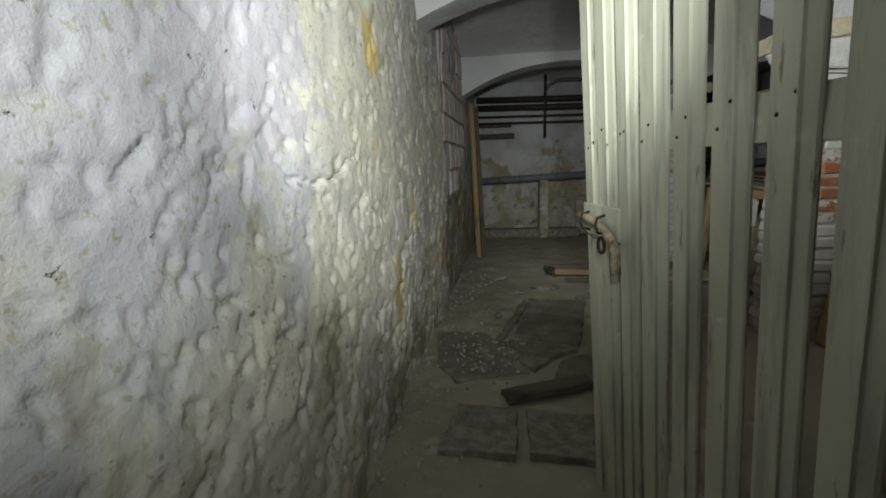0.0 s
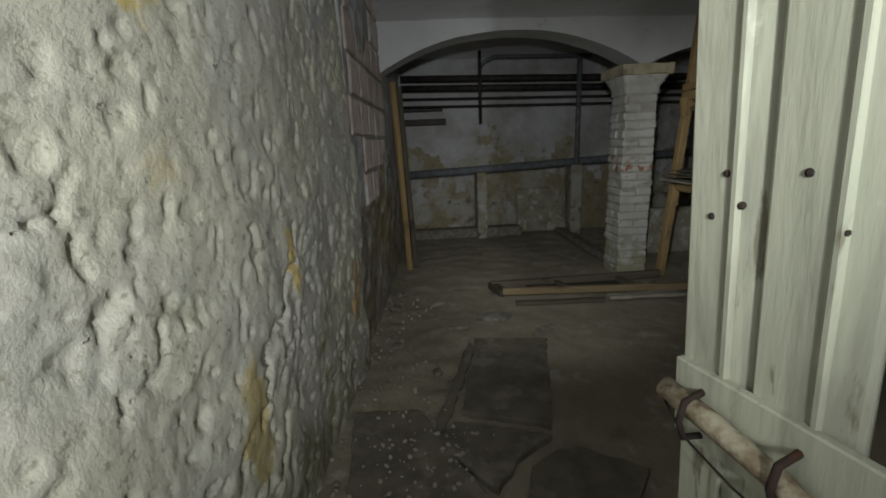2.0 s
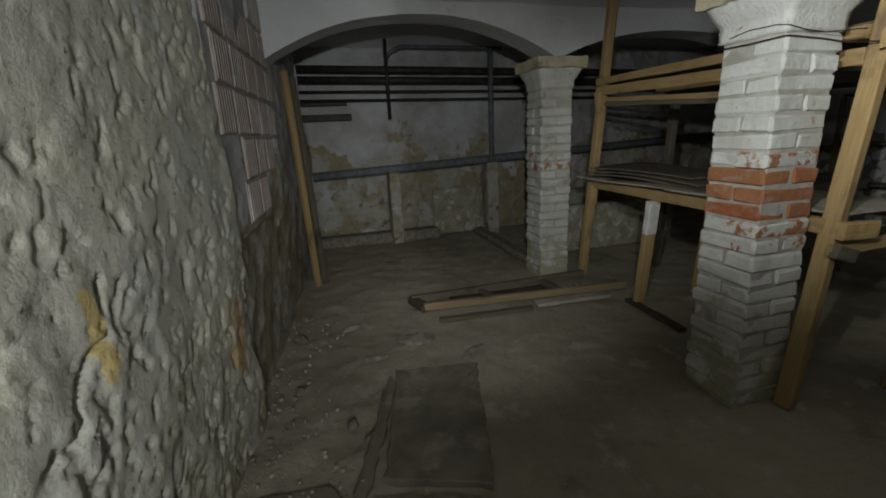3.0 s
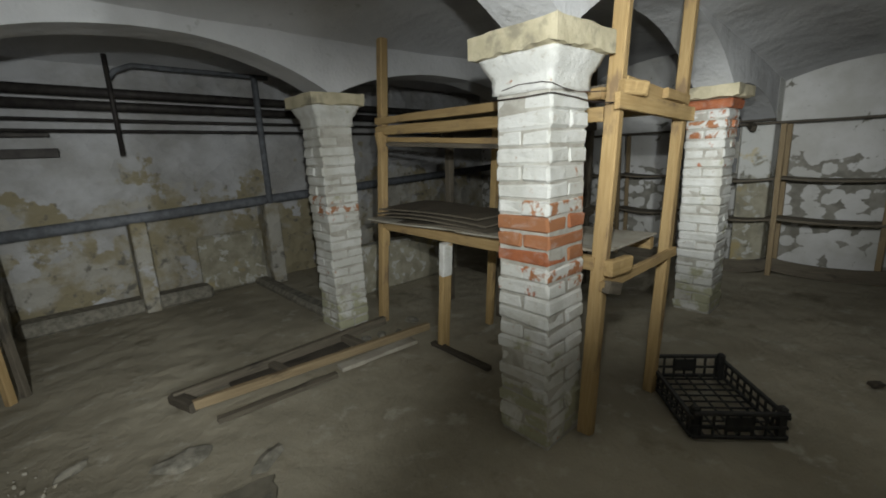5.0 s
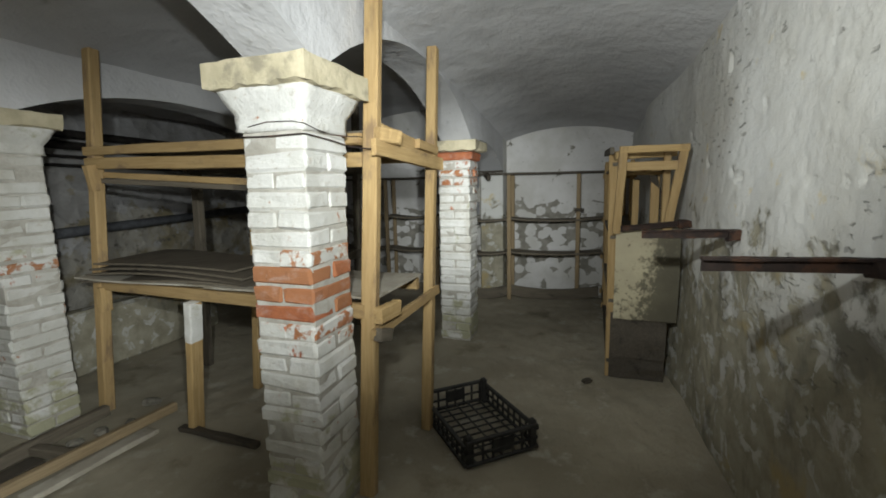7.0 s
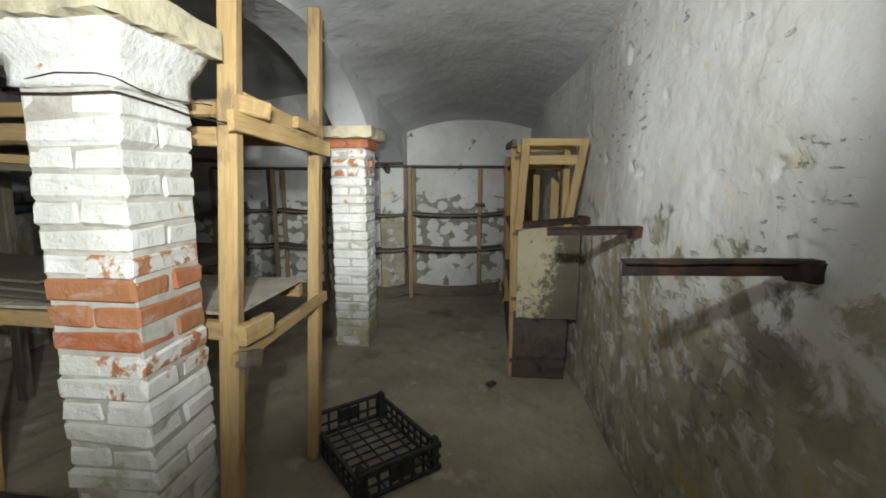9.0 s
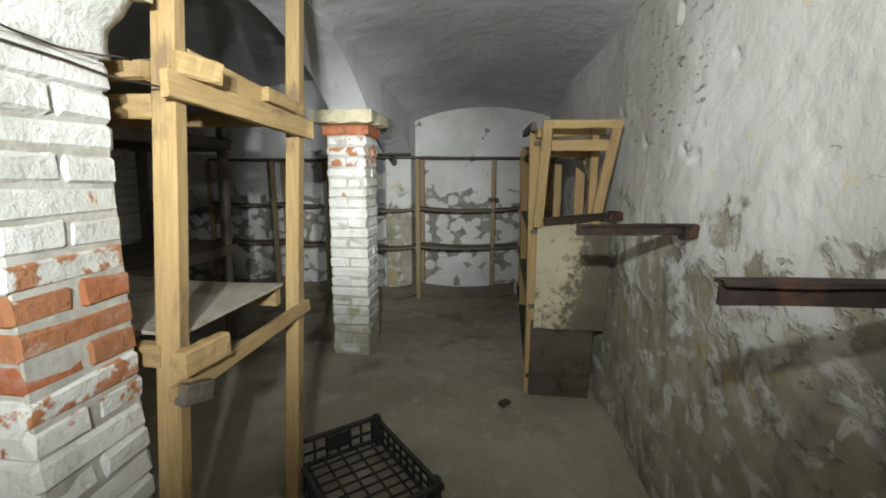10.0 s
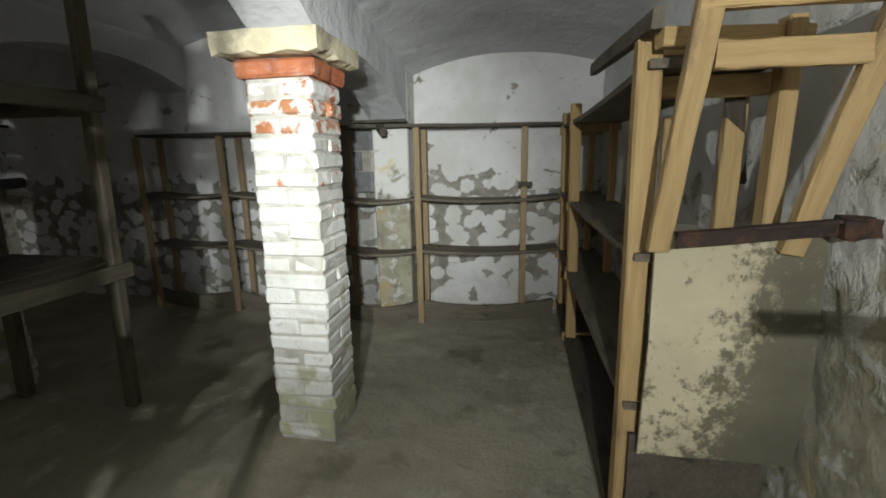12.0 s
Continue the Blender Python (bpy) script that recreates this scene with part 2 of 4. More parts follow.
STALE = mat_wood("stale_pine", (0.33, 0.25, 0.15), (0.25, 0.185, 0.11), (0.15, 0.11, 0.07))
OLDWOOD = mat_wood("grey_old_wood", (0.17, 0.145, 0.11), (0.115, 0.098, 0.075), (0.06, 0.052, 0.042))
DARKWOOD = mat_wood("dark_brown_wood", (0.10, 0.085, 0.065), (0.065, 0.055, 0.045), (0.035, 0.03, 0.025))
SHEET = mat_simple("dusty_board", (0.42, 0.39, 0.33), (0.33, 0.30, 0.25), 5, 0.003, stain=(0.25, 0.22, 0.17))
CREAM = mat_gate_paint()
RUST = mat_simple("rusty_iron", (0.05, 0.034, 0.029), (0.032, 0.025, 0.023), 30, 0.002, 0.85, 0.3, (0.085, 0.045, 0.03))
WORN_IRON = mat_simple("worn_latch_iron", (0.46, 0.42, 0.32), (0.25, 0.19, 0.125), 45, 0.002, 0.7, 0.15, (0.15, 0.10, 0.065))
PIPE = mat_simple("grey_painted_pipe", (0.17, 0.18, 0.20), (0.11, 0.115, 0.125), 14, 0.002, 0.6)
DARKPIPE = mat_simple("dark_iron_pipe", (0.06, 0.055, 0.05), (0.035, 0.03, 0.03), 14, 0.002, 0.6, 0.4)
PLASTIC = mat_simple("black_dusty_plastic", (0.022, 0.022, 0.022), (0.04, 0.038, 0.035), 20, 0.001, 0.55)
TERRACOTTA = mat_simple("hollow_clay_block", (0.42, 0.35, 0.32), (0.34, 0.28, 0.26), 9, 0.004, stain=(0.46, 0.44, 0.43))
BLOCK = mat_simple("grey_concrete_block", (0.26, 0.26, 0.27), (0.20, 0.20, 0.205), 12, 0.004)
RUBBLE = mat_simple("dusty_rubble", (0.26, 0.24, 0.20), (0.15, 0.14, 0.115), 18, 0.006)
SLATE = mat_simple("dark_dirty_slab", (0.15, 0.135, 0.105), (0.21, 0.19, 0.15), 7, 0.004, stain=(0.27, 0.25, 0.205))


def mat_mould():
    m = Mat("mouldy_pale_board", 0.85)
    c = m.mix(m.ramp(m.noise(2.5, 5), 0.35, 0.65), (0.50, 0.45, 0.31), (0.40, 0.355, 0.25))
    n = m.t.nodes.new("ShaderNodeSeparateXYZ")
    m.link(m.geo.outputs["Position"], n.inputs[0])
    # the board gets darker towards the wall and towards its lower edge
    side = m.math("ADD", m.ramp(n.outputs["Y"], 2.15, 2.44, 0.26, -0.08), m.ramp(n.outputs["Z"], 0.5, 1.0, 0.12, -0.03))
    spots = m.math("ADD", m.math("MULTIPLY", m.noise(22, 6, 0.75), 1.36), side)
    c = m.mix(m.ramp(spots, 0.68, 0.86, 0, 0.9), c, (0.11, 0.10, 0.07))
    c = m.mix(m.ramp(m.math("ADD", m.noise(3.2, 5), side), 0.54, 0.92, 0, 0.9), c, (0.10, 0.09, 0.065))
    m.colour(c).bump(m.noise(30, 4), 0.002)
    return m.m


MOULD = mat_mould()

# ---- building helpers ----


def vnoise(u, v, scale, seed):
    """Smooth value noise on arrays, -1 to 1."""
    rng = np.random.RandomState(seed)
    grid = rng.rand(97, 97) * 2 - 1
    a, b = u * scale, v * scale
    i, j = np.floor(a).astype(int), np.floor(b).astype(int)
    f, g = a - i, b - j
    f, g = f * f * (3 - 2 * f), g * g * (3 - 2 * g)
    at = lambda p, q: grid[p % 97, q % 97]
    return (at(i, j) * (1 - f) + at(i + 1, j) * f) * (1 - g) + (at(i, j + 1) * (1 - f) + at(i + 1, j + 1) * f) * g


def fbm(u, v, scale, seed, octaves=4):
    return sum(vnoise(u, v, scale * 2 ** k, seed + k) * 0.5 ** k for k in range(octaves))


def finish(name, mesh, material, parent=None, label="", smooth=False):
    mesh.materials.append(material)
    if smooth:
        mesh.shade_smooth()
    ob = new(name, mesh)
    if parent:
        ob.parent = parent
    if label:
        ob["label"] = label
    return ob


def part(name, bm, material, parent=None, label="", smooth=False):
    mesh = bpy.data.meshes.new(name)
    bm.normal_update()
    bm.to_mesh(mesh)
    bm.free()
    return finish(name, mesh, material, parent, label, smooth)


def thing(name, label, category, place=(0, 0, 0), group="", kind="", turn=0):
    ob = new(name)
    ob.matrix_world = pose(*place, 0, 0, turn)
    return tagged(ob, label, category, group, kind)


def grid_mesh(name, X, Y, Z, flip=False):
    n, m = X.shape
    verts = np.stack([X, Y, Z], -1).reshape(-1, 3)
    idx = np.arange(n * m).reshape(n, m)
    a, b, c, d = idx[:-1, :-1], idx[1:, :-1], idx[1:, 1:], idx[:-1, 1:]
    faces = np.stack([a, d, c, b] if flip else [a, b, c, d], -1).reshape(-1, 4)
    mesh = bpy.data.meshes.new(name)
    mesh.from_pydata(verts.tolist(), [], faces.tolist())
    mesh.update()
    return mesh


def box(bm, x0, x1, y0, y1, z0, z1, bevel=0.0, m=None):
    made = bmesh.ops.create_cube(bm, size=1)["verts"]
    t = Matrix.Translation(((x0 + x1) / 2, (y0 + y1) / 2, (z0 + z1) / 2)) @ Matrix.Diagonal((x1 - x0, y1 - y0, z1 - z0, 1))
    bmesh.ops.transform(bm, matrix=(m @ t) if m else t, verts=made)
    if bevel:
        edges = list({e for v in made for e in v.link_edges})
        bmesh.ops.bevel(bm, geom=edges, offset=bevel, segments=1, affect="EDGES", profile=0.5)


def slab(name, x0, x1, y0, y1, z0, z1, material, parent=None, label="", bevel=0.004):
    bm = bmesh.new()
    box(bm, x0, x1, y0, y1, z0, z1, bevel)
    return part(name, bm, material, parent, label)


def timber(name, a, b, wide, thick, material, parent=None, label="", up=(0, 0, 1), sag=0.0, wear=0.002, steps=7, seed=0):
    """A sawn board from a to b (centre line), its grain along it; sag bends the middle down, worn edges wander a little."""
    a, b = Vector(a), Vector(b)
    along = (b - a).normalized()
    up = Vector(up)
    side = along.cross(up)
    if side.length < 1e-3:
        side = along.cross(Vector((0, 1, 0)))
    side.normalize()
    top = side.cross(along).normalized()
    length = (b - a).length
    rng = random.Random(hash((round(a.x, 3), round(a.y, 3), round(b.z, 3), seed)) & 0xffff)
    bm = bmesh.new()
    rings = []
    c = min(wide, thick) * 0.12
    w, h = wide / 2, thick / 2
    for k in range(steps + 1):
        s = k / steps
        bend = -sag * 4 * s * (1 - s)
        ring = []
        for p, q in ((-w + c, -h), (w - c, -h), (w, -h + c), (w, h - c), (w - c, h), (-w + c, h), (-w, h - c), (-w, -h + c)):
            ring.append(bm.verts.new((s * length + (rng.uniform(-1, 1) * wear if k in (0, steps) else 0), p + rng.uniform(-1, 1) * wear, q + bend + rng.uniform(-1, 1) * wear)))
        rings.append(ring)
    for r, n in zip(rings, rings[1:]):
        for k in range(8):
            bm.faces.new((r[k], r[(k + 1) % 8], n[(k + 1) % 8], n[k]))
    bm.faces.new(rings[0][::-1])
    bm.faces.new(rings[-1])
    bmesh.ops.recalc_face_normals(bm, faces=bm.faces)
    ob = part(name, bm, material, parent, label)
    m = Matrix((along, side, top)).transposed().to_4x4()
    m.translation = a
    ob.matrix_world = m
    if parent:
        ob.matrix_parent_inverse = parent.matrix_world.inverted()
        ob.matrix_basis = m
    return ob


def tube(name, points, radius, material, parent=None, label="", sides=12):
    """A round bar or pipe through the points."""
    bm = bmesh.new()
    pts = [Vector(p) for p in points]
    rings = []
    for k, p in enumerate(pts):
        d = (pts[min(k + 1, len(pts) - 1)] - pts[max(k - 1, 0)]).normalized()
        u = d.orthogonal().normalized() if k == 0 else (u - d * u.dot(d)).normalized()
        v = d.cross(u)
        r = radius[k] if isinstance(radius, (list, tuple)) else radius
        rings.append([bm.verts.new(p + (u * math.cos(t) + v * math.sin(t)) * r) for t in (2 * math.pi * q / sides for q in range(sides))])
    for r, n in zip(rings, rings[1:]):
        for k in range(sides):
            bm.faces.new((r[k], r[(k + 1) % sides], n[(k + 1) % sides], n[k]))
    bm.faces.new(rings[0][::-1])
    bm.faces.new(rings[-1])
    bmesh.ops.recalc_face_normals(bm, faces=bm.faces)
    return part(name, bm, material, parent, label, True)


def chunk(name, place, size, material, label="", category="", group="", seed=0, kind=""):
    """An irregular broken lump lying on the floor."""
    bm = bmesh.new()
    bmesh.ops.create_icosphere(bm, subdivisions=2, radius=0.5)
    rng = random.Random(seed)
    off = Vector((rng.random() * 9, rng.random() * 9, rng.random() * 9))
    for v in bm.verts:
        v.co *= 1 + 0.55 * noise.noise(v.co * 2.6 + off)
        v.co = Vector((v.co.x * size[0], v.co.y * size[1], max(v.co.z * size[2], -0.3 * size[2]) + 0.3 * size[2]))
    ob = part(name, bm, material)
    ob.matrix_world = pose(*place, 0, 0, rng.uniform(0, 360))
    return tagged(ob, label, category, group, kind)


# ---- the structure ----


def relief(u, v, seed, rough):
    """Trowelled, cracked and pitted plaster, metres out of the wall."""
    d = 0.034 * fbm(u, v, 0.9, seed, 3) + rough * 0.0030 * fbm(u * 0.8, v, 10.0, seed + 9, 4)
    low = np.clip(1.35 - 0.6 * v, 0.5, 1.3)
    for k, (fu, fv, sc, width, depth) in enumerate(((0.55, -0.8, 1.9, 0.022, 0.016), (0.8, 0.6, 3.3, 0.03, 0.010))):
        crack = np.abs(fbm(u + fu * v, v + fv * u, sc, seed + 20 + 7 * k, 5))
        where = np.clip(fbm(u, v, 1.4, seed + 31 + k, 2) * 3 + 0.2, 0, 1)
        d -= rough * depth * np.clip(1 - crack / width, 0, 1) * where
    pits = vnoise(u * 0.7 + 0.3 * v, v * 1.2, 34, seed + 40) * 0.6 + vnoise(u, v, 41, seed + 41) * 0.5
    d -= rough * low * 0.009 * np.clip((pits - 0.44) * 4, 0, 1)
    lumps = fbm(u + 0.5 * v, v * 0.8 - 0.3 * u, 8.0, seed + 50, 4)
    foot = np.clip(1.2 - 0.65 * v, 0.30, 1.0)
    flakes = np.clip(fbm(u * 1.3, v * 0.9, 3.2, seed + 70, 5) * 6, -1, 1) * 0.0022
    chips = vnoise(u * 0.8 + v * 0.2, v * 0.55, 46, seed + 75) * 0.6 + vnoise(u * 0.8, v * 0.8, 21, seed + 76) * 0.55
    d -= rough * (0.006 + 0.006 * foot) * np.clip((chips - 0.36) * 6, 0, 1)
    return d + rough * (foot * 0.0040 * np.clip(lumps * 3.2, -1.6, 1.2) + flakes)


def groove(u, v, points, width, depth, seed):
    """A jagged open crack along the points, as a depth."""
    best = np.full(u.shape, 9.0)
    uu, vv = u + 0.03 * fbm(u, v, 9, seed, 3), v + 0.04 * fbm(u, v, 8, seed + 5, 3)
    for (a, b), (c, d) in zip(points, points[1:]):
        t = np.clip(((uu - a) * (c - a) + (vv - b) * (d - b)) / ((c - a) ** 2 + (d - b) ** 2), 0, 1)
        best = np.minimum(best, np.hypot(uu - a - t * (c - a), vv - b - t * (d - b)))
    w = width * (0.6 + 0.5 * vnoise(u, v, 14, seed + 9))
    return depth * np.clip(1.3 - best / w, 0, 1)


def relief_wall(name, a, b, z0, z1, material, label, step, seed, rough=1.0, lean=0.0, thick=0.45, cracks=()):
    """A wall from a to b in plan whose room side, on its left as one goes from a to b, is rough."""
    a, b = Vector((*a, 0)), Vector((*b, 0))
    d = (b - a).normalized()
    n = Vector((-d.y, d.x, 0))
    length = (b - a).length
    u, v = np.meshgrid(np.arange(0, length + step, step), np.arange(z0, z1 + step, step), indexing="ij")
    u = np.minimum(u, length)
    out = relief(u, v, seed, rough) + lean * (1.2 - v)
    for k, line in enumerate(cracks):
        out = out - groove(u, v, line, 0.014, 0.025, seed + 60 + k)
    front = grid_mesh(name, a.x + d.x * u + n.x * out, a.y + d.y * u + n.y * out, v)
    ob = finish(name, front, material, None, label, True)
    tagged(ob, label, "wall", "", "structure")
    bm = bmesh.new()
    m = Matrix((d, n, (0, 0, 1))).transposed().to_4x4()
    m.translation = a
    box(bm, 0, length, -thick, -0.07, z0, z1, 0, m)
    part("wall_core", bm, material, ob)
    return ob


# rough wall of the entry, running on past the clay block infill to the first arch
relief_wall("wall_west", (0.115, 4.46), (-0.18, 0.2), -0.05, 2.75, PLASTER, "rough cracked limewashed plaster wall beside the entry", 0.010, 3, 1.0, 0.0, 0.45,
            (((1.02, 1.12), (1.10, 0.98), (1.22, 0.90), (1.36, 0.78), (1.50, 0.58)), ((1.93, 1.25), (2.18, 1.21), (2.45, 1.20)), ((1.30, 0.52), (1.52, 0.34), (1.70, 0.26)), ((0.85, 0.45), (1.0, 0.30))))
relief_wall("wall_west_far", (0.36, 8.3), (0.105, 4.42), -0.05, 2.9, STONE, "worn wall with bare stone and clay blocks", 0.03, 5, 0.5)
relief_wall("wall_south", (1.30, 1.89), (6.95, 2.24), -0.05, 2.75, PEELING, "limewashed wall with peeling damp plaster", 0.016, 11, 0.42, 0.0, 0.45,
            (((1.93, 1.80), (1.95, 1.86)), ((2.30, 2.05), (2.34, 2.07)), ((1.72, 1.95), (1.82, 1.97)), ((1.15, 1.50), (1.30, 1.50)), ((2.6, 1.60), (2.75, 1.62)), ((0.9, 1.9), (1.0, 1.93)), ((3.0, 1.75), (3.1, 1.78)), ((1.0, 1.28), (1.1, 1.30)), ((2.1, 1.5), (2.2, 1.52))))
relief_wall("wall_east", (6.84, 2.0), (6.84, 8.5), -0.05, 2.9, ENDWALL, "pale end wall with flaking limewash", 0.022, 17, 0.6)
relief_wall("wall_north", (7.1, 8.22), (0.2, 8.22), -0.05, 2.9, STONE, "old stone wall behind the pipes, limewashed above", 0.025, 23, 1.0)
relief_wall("wall_entry", (1.36, 0.2), (1.32, 1.45), -0.05, 2.75, PLASTER, "plastered wall of the entry passage", 0.05, 29, 0.5)
relief_wall("wall_entry_back", (-0.4, 0.2), (1.9, 0.2), -0.05, 2.75, PLASTER, "plastered wall behind the entry", 0.05, 31, 0.5)


def floor_sheet():
    u, v = np.meshgrid(np.arange(-0.8, 7.4, 0.035), np.arange(0.0, 8.9, 0.035), indexing="ij")
    z = 0.010 * fbm(u, v, 1.1, 61, 4) + 0.006 * fbm(u, v, 7, 66, 3)
    entry = np.clip(1.3 - np.hypot(u - 0.5, (v - 4.0) * 0.7), 0, 1)
    z += entry * 0.010 * fbm(u, v, 9, 71, 3)
    ob = finish("floor", grid_mesh("floor", u, v, z - 0.012), FLOOR, None, "", True)
    tagged(ob, "dusty uneven earth floor with pale patches", "floor", "", "structure")


floor_sheet()


def spring(x):
    """Height at which the southern vault leaves its walls; it sinks towards the end wall."""
    return 2.34 - 0.29 * np.clip((x - 3.6) / 3.2, 0, 1) ** 1.2


def vault(name, y0, y1, zs, rise, label, tilt=0.0):
    u, v = np.meshgrid(np.arange(-0.6, 7.2, 0.05), np.linspace(0, 1, 36), indexing="ij")
    y = y0 + (y1 - y0) * v + tilt * (u - 2.3) * (1 - v)
    z = (zs(u) if callable(zs) else zs) + rise * (1 - (2 * v - 1) ** 2) + 0.008 * fbm(u, y, 1.7, 83, 4)
    ob = finish(name, grid_mesh(name, u, y, z, True), WHITE, None, "", True)
    tagged(ob, label, "ceiling", "", "structure")


vault("ceiling_south", 1.84, 3.78, spring, 0.15, "low whitewashed barrel vault over the aisle", 0.062)
vault("ceiling_middle", 4.05, 5.93, 2.37, 0.17, "low whitewashed barrel vault over the middle aisle")
vault("ceiling_north", 6.2, 8.35, 2.42, 0.2, "dim whitewashed barrel vault over the pipes")
slab("ceiling_slab", -0.9, 7.5, -0.2, 8.9, 2.86, 3.0, WHITE, None, "", 0)["kind"] = "structure"
slab("ceiling_entry", -0.9, 1.9, -0.2, 1.95, 2.42, 2.52, WHITE, None, "", 0)["kind"] = "structure"


def arcade(name, x0, x1, y0, y1, zspring, crown, top, label, zend=None):
    """The wall over one arch, between two supports."""
    n = 28
    zend = zspring if zend is None else zend
    bm = bmesh.new()
    lo, hi = [], []
    for k in range(n + 1):
        s = k / n
        x = x0 + (x1 - x0) * s
        base = zspring + (zend - zspring) * s
        z = base + (crown - max(zspring, zend)) * (1 - abs(2 * s - 1) ** 2.2)
        wob = 0.006 * noise.noise(Vector((x * 4, y0, z * 3)))
        for y, row in ((y0, 0), (y1, 1)):
            lo.append(bm.verts.new((x, y + wob, z + wob)))
            hi.append(bm.verts.new((x, y, top)))
    for k in range(n):
        a, b = 2 * k, 2 * k + 2
        bm.faces.new((lo[a], lo[b], hi[b], hi[a]))
        bm.faces.new((lo[b + 1], lo[a + 1], hi[a + 1], hi[b + 1]))
        bm.faces.new((lo[a + 1], lo[b + 1], lo[b], lo[a]))
        bm.faces.new((hi[a], hi[b], hi[b + 1], hi[a + 1]))
    bm.faces.new((lo[0], hi[0], hi[1], lo[1]))
    bm.faces.new((lo[-2], lo[-1], hi[-1], hi[-2]))
    ob = part(name, bm, WHITE)
    tagged(ob, label, "arch", "whitewashed arches", "structure")


ARCH = "whitewashed segmental arch carrying the vaults"
arcade("arch_1", -0.25, 2.53, 3.77, 4.07, 1.96, 2.36, 2.85, ARCH)
arcade("arch_2", 2.53, 4.98, 3.77, 4.07, 1.96, 2.36, 2.85, ARCH, 1.88)
arcade("arch_3", 4.98, 6.55, 3.77, 4.07, 1.88, 2.02, 2.85, ARCH, 1.66)
arcade("arch_4", 0.2, 2.6, 5.92, 6.22, 1.95, 2.28, 2.85, ARCH)
arcade("arch_5", 2.6, 5.0, 5.92, 6.22, 1.96, 2.19, 2.85, ARCH)
arcade("arch_6", 5.0, 6.95, 5.92, 6.22, 1.94, 2.17, 2.85, ARCH)
ob = slab("wall_pier", 6.55, 6.95, 3.77, 4.07, -0.05, 2.85, PEELING, None, "", 0.01)
tagged(ob, "pale pier where the arches meet the end wall", "pier", "", "structure")


def brick_mesh(name, l, w, h, material, seed):
    bm = bmesh.new()
    box(bm, -l / 2, l / 2, -w / 2, w / 2, -h / 2, h / 2, 0.013)
    rng = random.Random(seed)
    for v in bm.verts:
        v.co += Vector((rng.uniform(-1, 1), rng.uniform(-1, 1), rng.uniform(-1, 1))) * 0.0048
    mesh = bpy.data.meshes.new(name)
    bm.to_mesh(mesh)
    bm.free()
    mesh.materials.append(material)
    return mesh


BRICKS = {k: [brick_mesh("brick", 0.304, 0.1505, 0.0745, mat, 7 * q + s) for s in range(4)] for q, (k, mat) in enumerate((("white", BRICK_WHITE), ("worn", BRICK_WORN), ("red", BRICK_RED)))}
WIDE = {k: [brick_mesh("brick", 0.362, 0.178, 0.0755, mat, 9 * q + s) for s in range(2)] for q, (k, mat) in enumerate((("white", BRICK_WHITE), ("red", BRICK_RED)))}


def pillar(x, y, cap_bottom, cap_top, courses, kind_of, corbel, label, flares=2):
    top = thing("brick_pillar", label, "pillar", (x, y, 0), "brick pillars", "structure")
    rng = random.Random(int(x * 100 + y * 7))
    slab("mortar_core", -0.1435, 0.1435, -0.1435, 0.1435, -0.02, cap_bottom, MORTAR, top, "", 0.004)
    high = cap_bottom / courses
    for k in range(courses):
        flare = k >= courses - flares
        z = (k + 0.5) * high
        if flare and corbel == "white":
            continue
        kind = (corbel if k == courses - 1 else "white") if flare else kind_of(k)
        for s in (-1, 1):
            ob = new("brick", rng.choice((WIDE if flare else BRICKS)[kind]))
            spread = 0.018 if k == courses - 1 else -0.004
            ob.parent = top
            off = 0.0765 + spread if flare else 0.0765
            wob = lambda r: rng.uniform(-r, r)
            if k % 2:
                ob.matrix_basis = pose(wob(0.009), s * off + wob(0.005), z + wob(0.002), wob(1.4), wob(1.0), wob(2.2))
            else:
                ob.matrix_basis = pose(s * off + wob(0.005), wob(0.009), z + wob(0.002), wob(1.4), wob(1.0), 90 + wob(2.2))
    if corbel == "white":
        # plastered corbel that flares out under the cap
        bm = bmesh.new()
        foot = (courses - flares) * high + 0.004
        box(bm, -1, 1, -1, 1, 0, 1, 0)
        bmesh.ops.subdivide_edges(bm, edges=bm.edges[:], cuts=9, use_grid_fill=True)
        for v in bm.verts:
            t = v.co.z
            half = 0.150 + (0.012 if t < 0.45 else 0.012 + 0.046 * ((t - 0.45) / 0.55) ** 0.7)
            v.co = Vector((v.co.x * half, v.co.y * half, foot + t * (cap_bottom + 0.006 - foot)))
            p = Vector((v.co.x * 16 + x, v.co.y * 16 + y, v.co.z * 20))
            k = noise.noise(p) + 0.5 * noise.noise(p * 2.3)
            cut = max(0.0, abs(v.co.x) + abs(v.co.y) - 2 * half + 0.02)
            v.co.x *= 1 + 0.035 * k - cut * 1.2
            v.co.y *= 1 + 0.035 * k - cut * 1.2
            v.co.z += 0.004 * k
        part("corbel", bm, BRICK_WHITE, top, "plastered flaring corbel", True)
    bm = bmesh.new()
    w = 0.235
    n = 10
    box(bm, -w, w, -w, w, cap_bottom + 0.004, cap_top, 0)
    bmesh.ops.subdivide_edges(bm, edges=bm.edges[:], cuts=n, use_grid_fill=True)
    for v in bm.verts:
        low = max(0.0, 1 - (v.co.z - cap_bottom) / 0.06)
        k = noise.noise(Vector((v.co.x * 14 + x, v.co.y * 14 + y, v.co.z * 14)))
        edge = max(abs(v.co.x), abs(v.co.y)) > w - 0.01
        v.co += v.co.normalized() * 0.006 * k
        if edge and low > 0:
            v.co.z += low * max(0, 0.022 * (k + 0.3))
            v.co.x *= 1 - low * 0.05 * abs(k)
            v.co.y *= 1 - low * 0.05 * abs(k)
    part("capstone", bm, CAPSTONE, top, "chipped yellowish stone cap")
    return top


